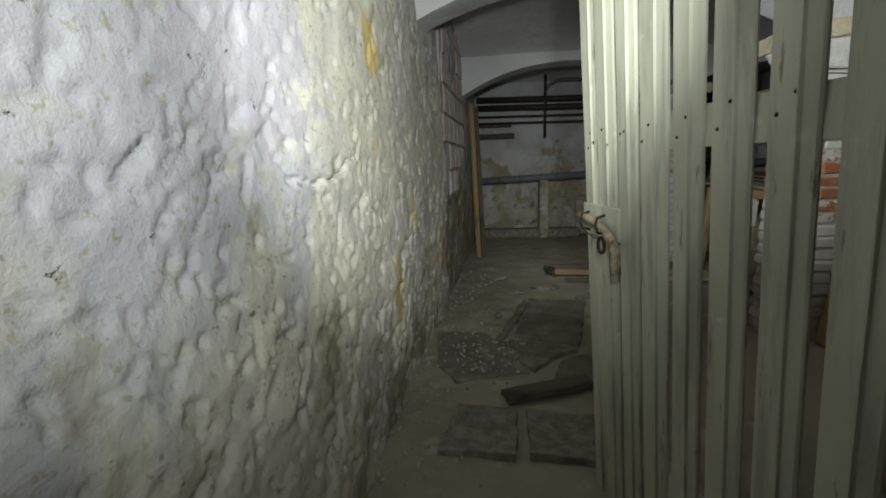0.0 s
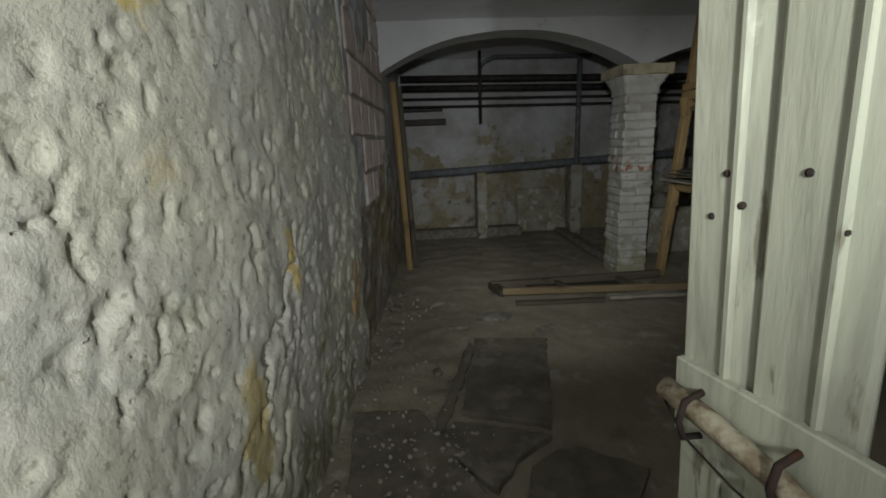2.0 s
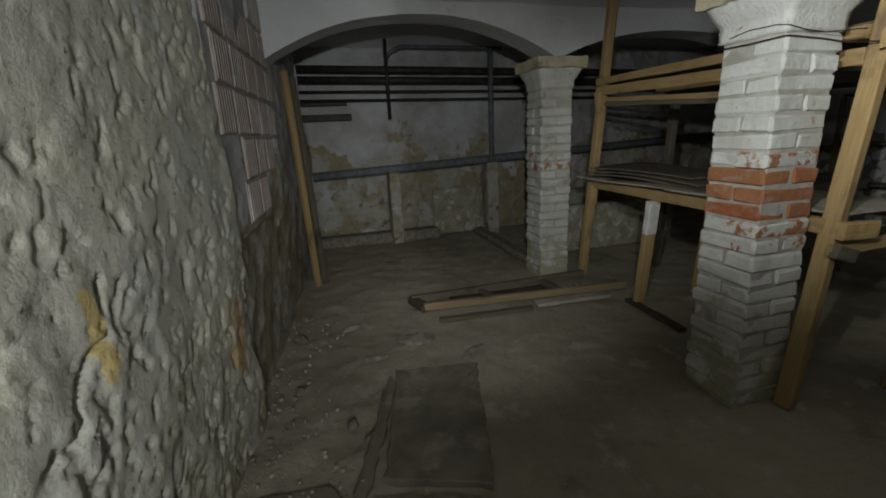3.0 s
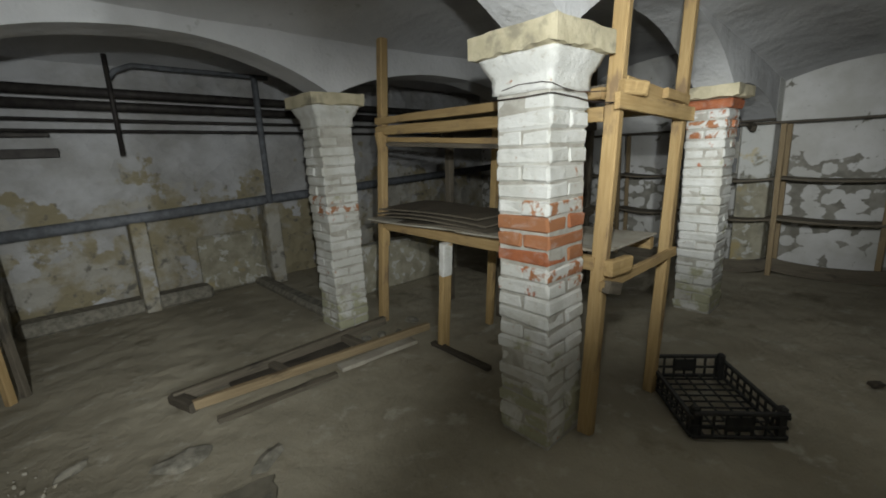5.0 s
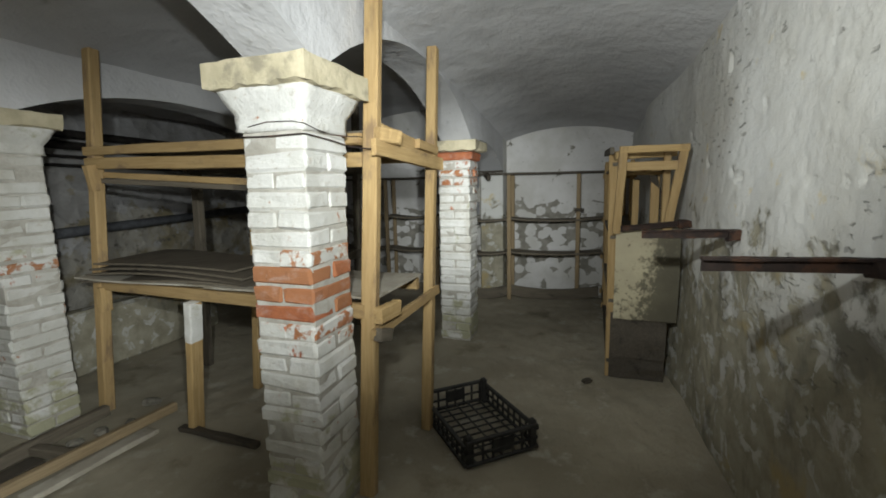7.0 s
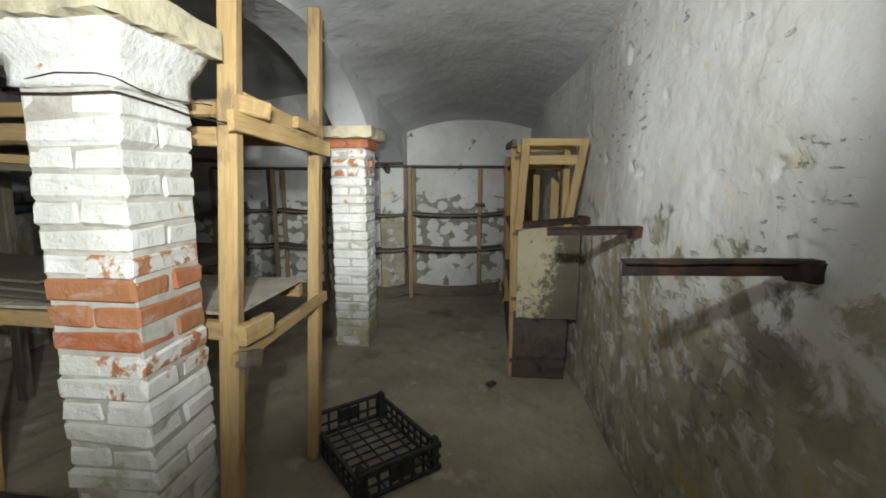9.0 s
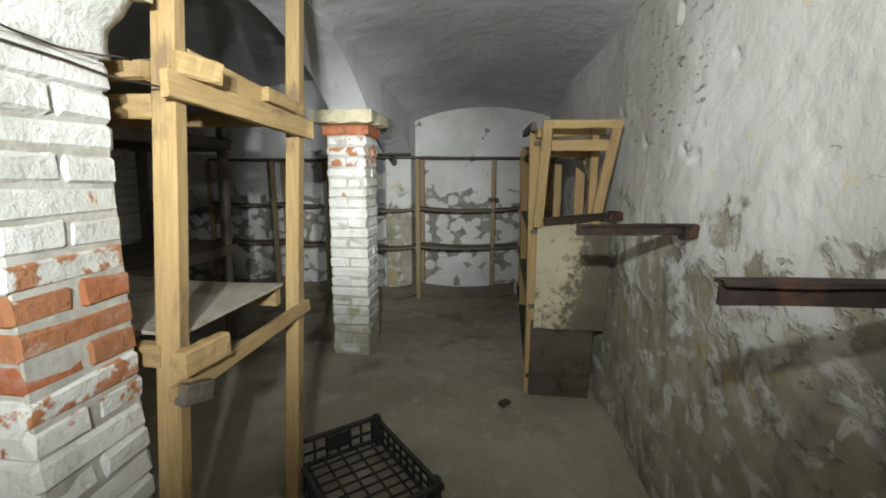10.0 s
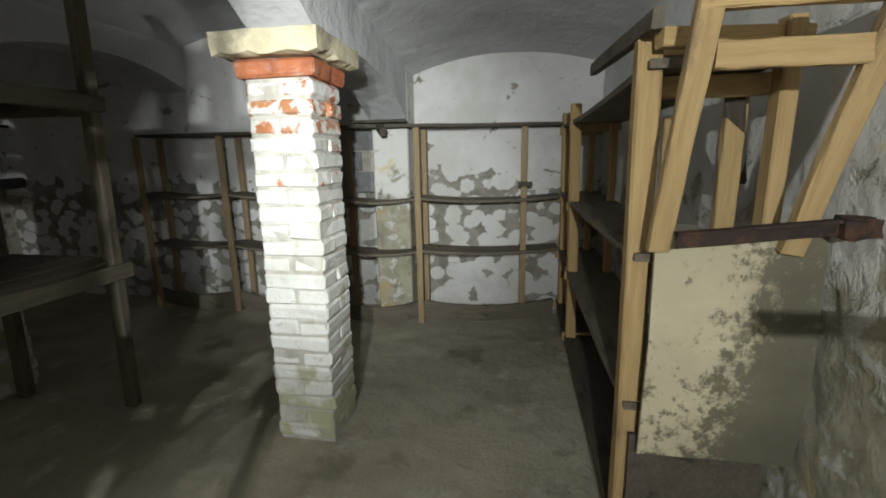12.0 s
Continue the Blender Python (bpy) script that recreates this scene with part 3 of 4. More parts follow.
LABEL = "whitewashed brick pillar with a bare red band"
pillar(2.53, 3.915, 1.86, 1.965, 24, lambda k: "red" if k in (12, 13, 14) else "worn" if k in (10, 11, 15) else "white", "white", LABEL)
pillar(4.98, 3.915, 1.79, 1.885, 23, lambda k: "worn" if k in (16, 18, 19, 20, 21) else "white", "red", "whitewashed brick pillar with red bricks under its cap", 1)
pillar(2.60, 6.08, 1.87, 1.965, 24, lambda k: "worn" if k in (12, 13, 14) else "white", "white", LABEL)
pillar(5.0, 6.08, 1.86, 1.955, 24, lambda k: "white", "white", "whitewashed brick pillar in the dark aisle")

ob = tube("tie_wire", [(2.372, 4.02, 1.728), (2.366, 3.92, 1.742), (2.366, 3.80, 1.738), (2.372, 3.752, 1.728), (2.45, 3.748, 1.712), (2.54, 3.735, 1.70), (2.60, 3.690, 1.697), (2.606, 3.664, 1.697), (2.65, 3.660, 1.698)], 0.0022, RUST)
tagged(ob, "thin dark wire tied round the brick pillar", "wire")

# ---- the slatted gate ----


def gate_board(wide, high, thick=0.013):
    """A board with a bevelled, beaded edge on its one side, upright from the origin."""
    bm = bmesh.new()
    outline = ((0.0, 0.0), (0.003, -0.003), (wide * 0.60, -0.003), (wide * 0.63, -0.007), (wide * 0.68, -0.007), (wide * 0.71, -0.001), (wide * 0.95, 0.004), (wide, 0.008), (wide, thick), (0.0, thick))
    rng = random.Random(int(wide * 5000))
    rows = []
    for k in range(9):
        z = high * k / 8
        rows.append([bm.verts.new((x + rng.uniform(-1, 1) * 0.0012, y - thick / 2 + rng.uniform(-1, 1) * 0.0006, z)) for x, y in outline])
    for a, b in zip(rows, rows[1:]):
        for k in range(len(outline)):
            q = (k + 1) % len(outline)
            bm.faces.new((a[k], a[q], b[q], b[k]))
    bm.faces.new(rows[0][::-1])
    bm.faces.new(rows[-1])
    bmesh.ops.recalc_face_normals(bm, faces=bm.faces)
    return bm


def gate():
    top = thing("slatted_gate", "open cream-painted wooden slatted gate with iron bolt", "gate")
    top.matrix_world = pose(0.880, 2.352, 0, 4.0, 0, -77.5)
    inv = top.matrix_world
    z0, z1 = 0.03, 2.05
    for s0, s1 in ((0.0, 0.086), (0.088, 0.180), (0.206, 0.290), (0.316, 0.414), (0.446, 0.530), (0.566, 0.654), (0.694, 0.780), (0.818, 0.905)):
        slat = part("slat", gate_board(s1 - s0, z1 - z0), CREAM, top)
        slat.matrix_basis = pose(s0, 0, z0)
    for za in (0.35, 1.30, 1.88):
        timber("batten", inv @ Vector((0.004, 0.0185, za)), inv @ Vector((0.90, 0.0185, za)), 0.024, 0.088, CREAM, top, "", (0, 0, 1))
    for s, za in ((0.030, 1.275), (0.045, 1.32), (0.062, 1.29), (0.12, 1.325), (0.15, 1.28), (0.225, 1.306), (0.243, 1.311), (0.327, 1.28), (0.355, 1.318), (0.462, 1.282), (0.490, 1.322), (0.582, 1.290), (0.612, 1.338), (0.712, 1.303), (0.745, 1.335)):
        bm = bmesh.new()
        bmesh.ops.create_uvsphere(bm, u_segments=8, v_segments=5, radius=0.0042, matrix=pose(s, -0.0085, za))
        part("nail", bm, RUST, top)
    bolt = tube("bolt", [(0.0, -0.034, 1.062), (0.07, -0.034, 1.055), (0.14, -0.036, 1.045), (0.19, -0.042, 1.035), (0.235, -0.050, 1.02), (0.27, -0.058, 0.985), (0.29, -0.066, 0.93)],
         [0.013, 0.013, 0.012, 0.012, 0.014, 0.015, 0.013], WORN_IRON, top, "worn iron bolt with a bent grip")
    slab("bolt_plate", 0.0, 0.22, -0.020, -0.008, 1.0, 1.10, CREAM, top, "painted plate with old holes", 0.002)
    for s in (0.04, 0.145):
        tube("staple", [(s, -0.014, 1.075), (s, -0.045, 1.068), (s, -0.052, 1.045), (s, -0.045, 1.022), (s, -0.014, 1.015)], 0.004, RUST, top)
    ring = [(0.155 + 0.02 * math.cos(t), -0.040, 0.985 + 0.024 * math.sin(t)) for t in np.linspace(0, 2 * math.pi, 13)]
    tube("ring", ring, 0.005, RUST, bolt, "rusty ring")
    tube("wire", [(-0.01, -0.03, 1.045), (0.03, -0.036, 1.015), (0.10, -0.038, 1.0), (0.15, -0.04, 1.0)], 0.0015, RUST, bolt)
    return top


gate()

# ---- the timber bunk rack by the pillar ----


def sheet_board(name, x0, x1, y0, y1, z, material, parent, label, seed, warp=0.03, thick=0.006, droop=0.0):
    """A thin warped board lying on a deck."""
    n, m = 10, 16
    u, v = np.meshgrid(np.linspace(0, 1, n), np.linspace(0, 1, m), indexing="ij")
    rng = np.random.RandomState(seed)
    a, b = rng.uniform(0, 6, 2)
    lift = warp * (0.55 + 0.45 * np.sin(v * 5 + a) * np.cos(u * 1.6 + b)) + droop * (v - 0.5) ** 2
    X, Y = x0 + (x1 - x0) * u + 0.01 * (v - 0.5), y0 + (y1 - y0) * v
    bm = bmesh.new()
    lo = [[bm.verts.new((X[i, j], Y[i, j], z + lift[i, j])) for j in range(m)] for i in range(n)]
    hi = [[bm.verts.new((X[i, j], Y[i, j], z + thick + lift[i, j])) for j in range(m)] for i in range(n)]
    for i in range(n - 1):
        for j in range(m - 1):
            bm.faces.new((hi[i][j], hi[i + 1][j], hi[i + 1][j + 1], hi[i][j + 1]))
            bm.faces.new((lo[i][j], lo[i][j + 1], lo[i + 1][j + 1], lo[i + 1][j]))
    for i in range(n - 1):
        for j in (0, m - 1):
            bm.faces.new((lo[i][j], lo[i + 1][j], hi[i + 1][j], hi[i][j]))
    for j in range(m - 1):
        for i in (0, n - 1):
            bm.faces.new((lo[i][j], lo[i][j + 1], hi[i][j + 1], hi[i][j]))
    bmesh.ops.recalc_face_normals(bm, faces=bm.faces)
    return part(name, bm, material, parent, label, False)


def bunk():
    top = thing("bunk_rack", "tall pine bunk rack with two board decks, nailed together", "rack", (3.0, 4.8, 0))
    top.matrix_world = Matrix.Identity(4)
    t = lambda name, a, b, w, h, mat=PINE, **k: timber(name, a, b, w, h, mat, top, "", **k)
    # posts, all leaning a little
    t("post", (2.635, 3.705, 0), (2.90, 3.70, 2.42), 0.075, 0.055, up=(1, 0, 0))
    t("post", (3.26, 3.635, 0), (3.52, 3.63, 2.30), 0.06, 0.06, up=(1, 0, 0))
    t("post", (2.845, 5.83, 0), (3.02, 5.80, 2.40), 0.07, 0.07, up=(1, 0, 0))
    t("post", (3.42, 5.06, 0), (3.55, 5.04, 1.75), 0.06, 0.05, up=(1, 0, 0))
    # upper end: board, ledger and packing pieces
    t("rail", (2.74, 3.652, 1.665), (3.50, 3.585, 1.612), 0.028, 0.075)
    t("end_board", (2.87, 3.69, 1.735), (3.50, 3.63, 1.66), 0.045, 0.10)
    t("packing_block", (2.78, 3.655, 1.725), (2.90, 3.60, 1.715), 0.05, 0.065)
    t("packing_block", (3.20, 3.62, 1.715), (3.45, 3.60, 1.69), 0.03, 0.05)
    # upper long rails and deck
    t("long_rail", (2.80, 3.75, 1.71), (2.95, 5.86, 1.755), 0.04, 0.055)
    t("long_rail", (2.82, 3.75, 1.615), (2.95, 5.86, 1.675), 0.035, 0.07)
    t("long_rail", (3.44, 3.70, 1.655), (3.58, 5.86, 1.68), 0.04, 0.06)
    for k in range(5):
        x = 2.90 + 0.125 * k
        t("deck_board", (x, 3.72, 1.745), (x + 0.12, 5.9, 1.775), 0.118, 0.022, OLDWOOD, sag=0.012, seed=k)
    t("long_rail", (2.86, 4.05, 1.47), (2.96, 5.75, 1.56), 0.03, 0.03, OLDWOOD)
    t("long_rail", (2.87, 4.05, 1.50), (2.97, 5.75, 1.60), 0.02, 0.035)
    # lower deck
    t("long_rail", (2.72, 3.72, 0.895), (2.91, 5.86, 0.875), 0.04, 0.07)
    t("long_rail", (3.34, 3.70, 0.895), (3.50, 5.86, 0.875), 0.04, 0.07)
    t("rail", (2.66, 3.655, 0.80), (3.40, 3.595, 0.85), 0.03, 0.05)
    t("rail_end", (2.66, 3.625, 0.895), (2.83, 3.605, 0.895), 0.045, 0.075)
    t("rail_end", (2.66, 3.63, 0.805), (2.76, 3.62, 0.775), 0.04, 0.06, OLDWOOD)
    sheet_board("deck_sheet", 2.74, 3.36, 3.68, 4.75, 0.935, SHEET, top, "pale dusty sheet", 3, 0.02, 0.012)
    sheet_board("deck_sheet", 2.76, 3.44, 4.68, 5.84, 0.925, SHEET, top, "pale dusty sheet", 5, 0.03, 0.010)
    for k, (w, d) in enumerate(((0.05, -0.18), (0.075, -0.14), (0.10, -0.10), (0.115, -0.05))):
        sheet_board("warped_board", 2.78 + 0.03 * k, 3.40, 4.35 + 0.1 * k, 5.82, 0.94 + 0.022 * k, OLDWOOD, top, "curled old board", 11 + k, 0.035, 0.012, d)
    t("cleat", (2.925, 5.77, 1.50), (2.905, 5.77, 1.66), 0.05, 0.07, up=(1, 0, 0))
    t("cleat", (2.88, 5.77, 0.70), (2.89, 5.77, 0.86), 0.05, 0.07, up=(1, 0, 0))
    tube("tie_wire", [(2.372, 4.08, 1.692), (2.370, 3.92, 1.688), (2.368, 3.76, 1.69), (2.378, 3.752, 1.69), (2.55, 3.75, 1.68), (2.69, 3.745, 1.665), (2.79, 3.66, 1.655)], 0.003, RUST, top)
    return top


bunk()


def prop():
    top = thing("prop_post", "short timber prop with flaking white paint under the deck", "post", (2.84, 5.02, 0))
    ob = timber("post", (2.835, 5.02, 0), (2.80, 4.90, 0.84), 0.085, 0.05, PINE, top, "", (0, 1, 0))
    ob2 = timber("painted_head", (2.8075, 4.93, 0.60), (2.80, 4.90, 0.842), 0.089, 0.054, BRICK_WHITE, top, "white painted upper end", (0, 1, 0))


prop()


def far_rack():
    top = thing("bunk_rack", "dark timber bunk rack deep in the middle aisle", "rack")
    for x, y in ((4.97, 5.06), (4.97, 5.8), (3.62, 5.1), (3.66, 5.8)):
        timber("post", (x, y, 0), (x + 0.02, y - 0.06, 2.3 if x > 4 else 1.72), 0.07, 0.06, OLDWOOD, top, "", (1, 0, 0))
    for z in (0.80, 1.66):
        for y in (5.02, 5.78):
            timber("long_rail", (3.58, y - 0.03, z), (5.03, y - 0.03, z), 0.04, 0.08, OLDWOOD, top)
        timber("rail", (4.98, 5.0, z - 0.02), (4.98, 5.85, z - 0.02), 0.04, 0.07, OLDWOOD, top)
        for k in range(5):
            timber("deck_board", (3.58, 5.1 + 0.15 * k, z + 0.055), (5.03, 5.1 + 0.15 * k, z + 0.055), 0.135, 0.022, OLDWOOD, top, sag=0.015, seed=k)


far_rack()

# ---- the shelf along the southern wall, with a leaning frame and panels at its end ----


def south_shelf():
    top = thing("storage_shelf", "tall pine storage shelf with sagging grey shelves along the wall", "shelf")
    t = lambda name, a, b, w, h, mat=PINE, **k: timber(name, a, b, w, h, mat, top, "", **k)
    for x, dx in ((4.37, 0.02), (6.0, 0.12), (6.70, 0.03)):
        t("post", (x, 2.53 - 0.02 * (x - 4.37), 0), (x + dx, 2.55 - 0.02 * (x - 4.37), 1.70), 0.065, 0.068, up=(0, 1, 0))
        t("post", (x, 2.20 + 0.045 * (x - 4.37), 0), (x + dx, 2.20 + 0.045 * (x - 4.37), 1.72), 0.06, 0.045, up=(0, 1, 0))
        for z in (0.10, 0.55, 1.03, 1.56):
            t("crossbar", (x + dx * z / 1.7 + 0.035, 2.22, z), (x + dx * z / 1.7 + 0.035, 2.55, z), 0.03, 0.06)
    # the lowest pair of boards takes a darker wood than those above
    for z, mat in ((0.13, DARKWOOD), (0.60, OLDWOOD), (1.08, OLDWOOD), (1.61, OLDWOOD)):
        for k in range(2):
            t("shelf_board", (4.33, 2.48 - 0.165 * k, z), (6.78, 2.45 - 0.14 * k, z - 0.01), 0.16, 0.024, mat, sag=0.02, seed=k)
    t("top_rail", (4.30, 2.55, 1.665), (4.42, 2.14, 1.68), 0.04, 0.05)
    t("top_rail", (4.55, 2.53, 1.69), (4.60, 2.16, 1.70), 0.04, 0.05)
    t("rail", (4.25, 2.57, 1.70), (5.1, 2.58, 1.735), 0.03, 0.05, OLDWOOD)
    return top


south_shelf()


def leaning_frame():
    top = thing("wooden_frame", "tapered yellow pine frame hung on the shelf end", "frame")
    x = 4.25
    t = lambda name, a, b, w, h, **k: timber(name, a, b, w, h, PINE, top, "", **k)
    t("stile", (x, 2.525, 1.12), (x - 0.14, 2.505, 1.715), 0.03, 0.055, up=(0, 1, 0))
    t("stile", (x, 2.205, 1.12), (x - 0.14, 2.14, 1.715), 0.03, 0.055, up=(0, 1, 0))
    t("rail", (x - 0.135, 2.53, 1.695), (x - 0.135, 2.115, 1.695), 0.03, 0.045)
    t("rail", (x - 0.11, 2.48, 1.585), (x - 0.11, 2.175, 1.585), 0.03, 0.06)
    t("slat", (x + 0.28, 2.25, 1.10), (x + 0.28, 2.25, 1.60), 0.03, 0.06, up=(0, 1, 0))
    t("slat", (x + 0.5, 2.36, 1.10), (x + 0.5, 2.36, 1.50), 0.03, 0.05, up=(0, 1, 0))


leaning_frame()
ob = slab("paper_stack", 4.52, 4.78, 2.24, 2.46, 1.093, 1.112, SHEET, None, "", 0.004)
ob.matrix_basis = pose(0, 0, 0)
tagged(ob, "flat pale papers lying on the shelf", "papers")
ob = timber("loose_plank", (4.45, 2.30, 1.60), (4.62, 2.18, 1.28), 0.05, 0.02, DARKWOOD)
tagged(ob, "dark stick leaning inside the shelf", "stick")


def warped_panel(name, label, y0, y1, z0, z1, x, bend, material):
    n, m = 12, 12
    bm = bmesh.new()
    rows = []
    for side in (0, 1):
        grid = []
        for i in range(n):
            s = i / (n - 1)
            line = []
            for j in range(m):
                q = j / (m - 1)
                xx = x + bend * math.sin(math.pi * s) + 0.01 * noise.noise(Vector((s * 3, q * 3, z0))) + 0.012 * side
                line.append(bm.verts.new((xx, y0 + (y1 - y0) * q, z0 + (z1 - z0) * s)))
            grid.append(line)
        rows.append(grid)
    for side, grid in enumerate(rows):
        for i in range(n - 1):
            for j in range(m - 1):
                bm.faces.new((grid[i][j], grid[i][j + 1], grid[i + 1][j + 1], grid[i + 1][j]))
    a, b = rows
    for i in range(n - 1):
        for j in (0, m - 1):
            bm.faces.new((a[i][j], a[i + 1][j], b[i + 1][j], b[i][j]))
    for j in range(m - 1):
        for i in (0, n - 1):
            bm.faces.new((a[i][j], a[i][j + 1], b[i][j + 1], b[i][j]))
    bmesh.ops.recalc_face_normals(bm, faces=bm.faces)
    return tagged(part(name, bm, material), label, "board", "boards at the shelf end")


warped_panel("mouldy_board", "pale mouldy board leaning on the shelf end", 2.105, 2.525, 0.48, 1.165, 4.27, -0.02, MOULD)
# the two lower boards are darker than the upper one
warped_panel("mouldy_board", "dark board leaning below the mouldy one", 2.16, 2.54, 0.17, 0.515, 4.31, -0.012, DARKWOOD)
warped_panel("mouldy_board", "dark board standing on the floor at the shelf end", 2.16, 2.54, 0.0, 0.19, 4.33, 0.0, DARKWOOD)


def bracket(x, y0, y1, z, dz, label):
    top = thing("wall_bracket", label, "bracket", group="iron wall brackets")
    timber("flange", (x, y0, z + 0.025), (x + 0.005, y1, z + 0.025 + dz), 0.036, 0.007, RUST, top, "", steps=4)
    timber("web", (x, y0, z + 0.006), (x + 0.005, y1, z + 0.006 + dz), 0.007, 0.036, RUST, top, "", steps=4)
    timber("wall_end", (x, y0 - 0.03, z), (x, y0 + 0.06, z), 0.05, 0.05, RUST, top, "", wear=0.006, steps=4)


IRON = "rusty iron bar bracket jutting from the wall"
bracket(2.33, 1.96, 2.41, 1.245, -0.01, IRON)
bracket(3.31, 2.03, 2.46, 1.22, -0.01, IRON)
bracket(4.19, 2.08, 2.50, 1.195, -0.045, "rusty iron bar bracket above the mouldy board")

# ---- shelves along the end wall ----


def end_shelf(label, posts, y0, y1, x0, x1, heights, top_z):
    top = thing("storage_shelf", label, "shelf", group="end wall shelves")
    for y, x in posts:
        timber("post", (x, y, 0), (x, y + 0.005, top_z), 0.035, 0.05, STALE, top, "", (0, 1, 0))
        timber("post", (x + 0.26, y, 0), (x + 0.26, y, top_z), 0.035, 0.05, STALE, top, "", (0, 1, 0))
        for z in heights:
            timber("crossbar", (x, y + 0.03, z - 0.03), (x + 0.27, y + 0.03, z - 0.03), 0.025, 0.04, OLDWOOD, top)
    cuts = [y0, *(y for y, _ in posts[1:-1]), y1]
    xs = [x0] + [x for _, x in posts[1:-1]] + [x1]
    for z in heights:
        for k in range(len(cuts) - 1):
            for q in (0, 1):
                timber("shelf_board", (xs[k] + 0.06 + 0.14 * q, cuts[k], z), (xs[k + 1] + 0.06 + 0.14 * q, cuts[k + 1], z), 0.135, 0.022, OLDWOOD, top, "", sag=0.03, seed=k)
    for q in (0, 1):
        timber("top_board", (xs[0] + 0.07 + 0.13 * q, y0, top_z + 0.015), (xs[-1] + 0.07 + 0.13 * q, y1, top_z + 0.015), 0.13, 0.025, DARKWOOD, top, "")
    for k in range(len(cuts) - 1):
        warp = timber("bottom_board", (xs[k] + 0.03, cuts[k] - 0.02, 0.12), (xs[k + 1] + 0.03, cuts[k + 1] + 0.02, 0.12), 0.025, 0.14, OLDWOOD, top, "curled board at the foot", sag=0.055, steps=10)
    return top


end_shelf("pine shelf with sagging dark boards on the end wall", ((4.28, 6.30), (3.665, 6.42), (2.83, 6.60)), 4.3, 2.55, 6.30, 6.60, (0.62, 1.05), 1.60)
end_shelf("pine shelf with bowed boards deep on the end wall", ((6.24, 6.5), (5.42, 6.5), (4.75, 6.45)), 6.25, 4.7, 6.5, 6.45, (0.62, 1.08), 1.58)
ob = timber("loose_plank", (6.33, 4.15, 1.645), (6.40, 3.74, 1.648), 0.16, 0.022, DARKWOOD)
tagged(ob, "short dark plank lying on the shelf top", "plank")
ob = timber("loose_block", (6.42, 3.98, 1.635), (6.30, 3.90, 1.565), 0.05, 0.06, DARKWOOD)
tagged(ob, "dark wooden block under the shelf top", "block")
ob = timber("loose_block", (6.56, 2.88, 1.155), (6.56, 2.77, 1.155), 0.06, 0.035, DARKWOOD)
tagged(ob, "small wooden block nailed to the shelf post", "block")
chunk("stone", (6.6, 3.80, 1.065), (0.10, 0.07, 0.09), RUBBLE, "small grey stone lying on the shelf", "stone", "loose stones", 5)


def blocked_window():
    top = thing("window_1", "blocked window niche filled with grey blocks", "window", kind="structure")
    slab("backing", 6.70, 6.76, 4.10, 4.75, 1.08, 1.62, MORTAR, top)
    for r in range(3):
        for c in range(3):
            y = 4.12 + 0.21 * c + 0.1 * (r % 2)
            slab("block", 6.675, 6.75, y, min(y + 0.20, 4.76), 1.09 + 0.175 * r, 1.255 + 0.175 * r, BLOCK, top, "", 0.006)


blocked_window()

# ---- crate ----


def crate():
    top = thing("plastic_crate", "black plastic fruit crate with slotted sides, empty", "crate", (3.33, 3.335, 0.0), turn=41.6)
    L, W, H = 0.62, 0.45, 0.15
    bar = lambda name, x0, x1, y0, y1, z0, z1, b=0.003: slab(name, x0, x1, y0, y1, z0, z1, PLASTIC, top, "", b)
    for s in (-1, 1):
        y = s * W / 2
        bar("long_rim", -L / 2, L / 2, y - 0.012, y + 0.012, H - 0.045, H - 0.025)
        bar("long_band", -L / 2, L / 2, y - 0.006, y + 0.006, 0.05, 0.065)
        bar("long_foot", -L / 2, L / 2, y - 0.010, y + 0.010, 0.0, 0.018)
        for k in range(9):
            x = -L / 2 + 0.05 + k * (L - 0.1) / 8
            bar("side_rib", x - 0.006, x + 0.006, y - 0.005, y + 0.005, 0.01, H - 0.03, 0.001)
        x = s * L / 2
        bar("end_rim", x - 0.012, x + 0.012, -W / 2, W / 2, H - 0.02, H)
        bar("end_band", x - 0.006, x + 0.006, -W / 2, W / 2, 0.06, 0.075)
        bar("end_foot", x - 0.010, x + 0.010, -W / 2, W / 2, 0.0, 0.018)
        bar("end_plate", x - 0.005, x + 0.005, -0.07, 0.07, 0.04, H - 0.03)
        for k in range(7):
            y = -W / 2 + 0.04 + k * (W - 0.08) / 6
            bar("end_rib", x - 0.005, x + 0.005, y - 0.006, y + 0.006, 0.01, H - 0.01, 0.001)
        for q in (-1, 1):
            bar("corner_post", s * (L / 2 - 0.022) - 0.022, s * (L / 2 - 0.022) + 0.022, q * (W / 2 - 0.02) - 0.02, q * (W / 2 - 0.02) + 0.02, 0.0, H + 0.02, 0.01)
    for k in range(9):
        x = -L / 2 + 0.06 + k * (L - 0.12) / 8
        bar("floor_bar", x - 0.005, x + 0.005, -W / 2, W / 2, 0.012, 0.02, 0.001)
    for k in range(5):
        y = -W / 2 + 0.06 + k * (W - 0.12) / 4
        bar("floor_bar", -L / 2, L / 2, y - 0.005, y + 0.005, 0.013, 0.021, 0.001)


crate()

# ---- pipes and leftovers by the north wall ----


def pipe_thing(name, label, points, radius, material):
    ob = tube(name, points, radius, material)
    return tagged(ob, label, "pipe", "wall pipes")


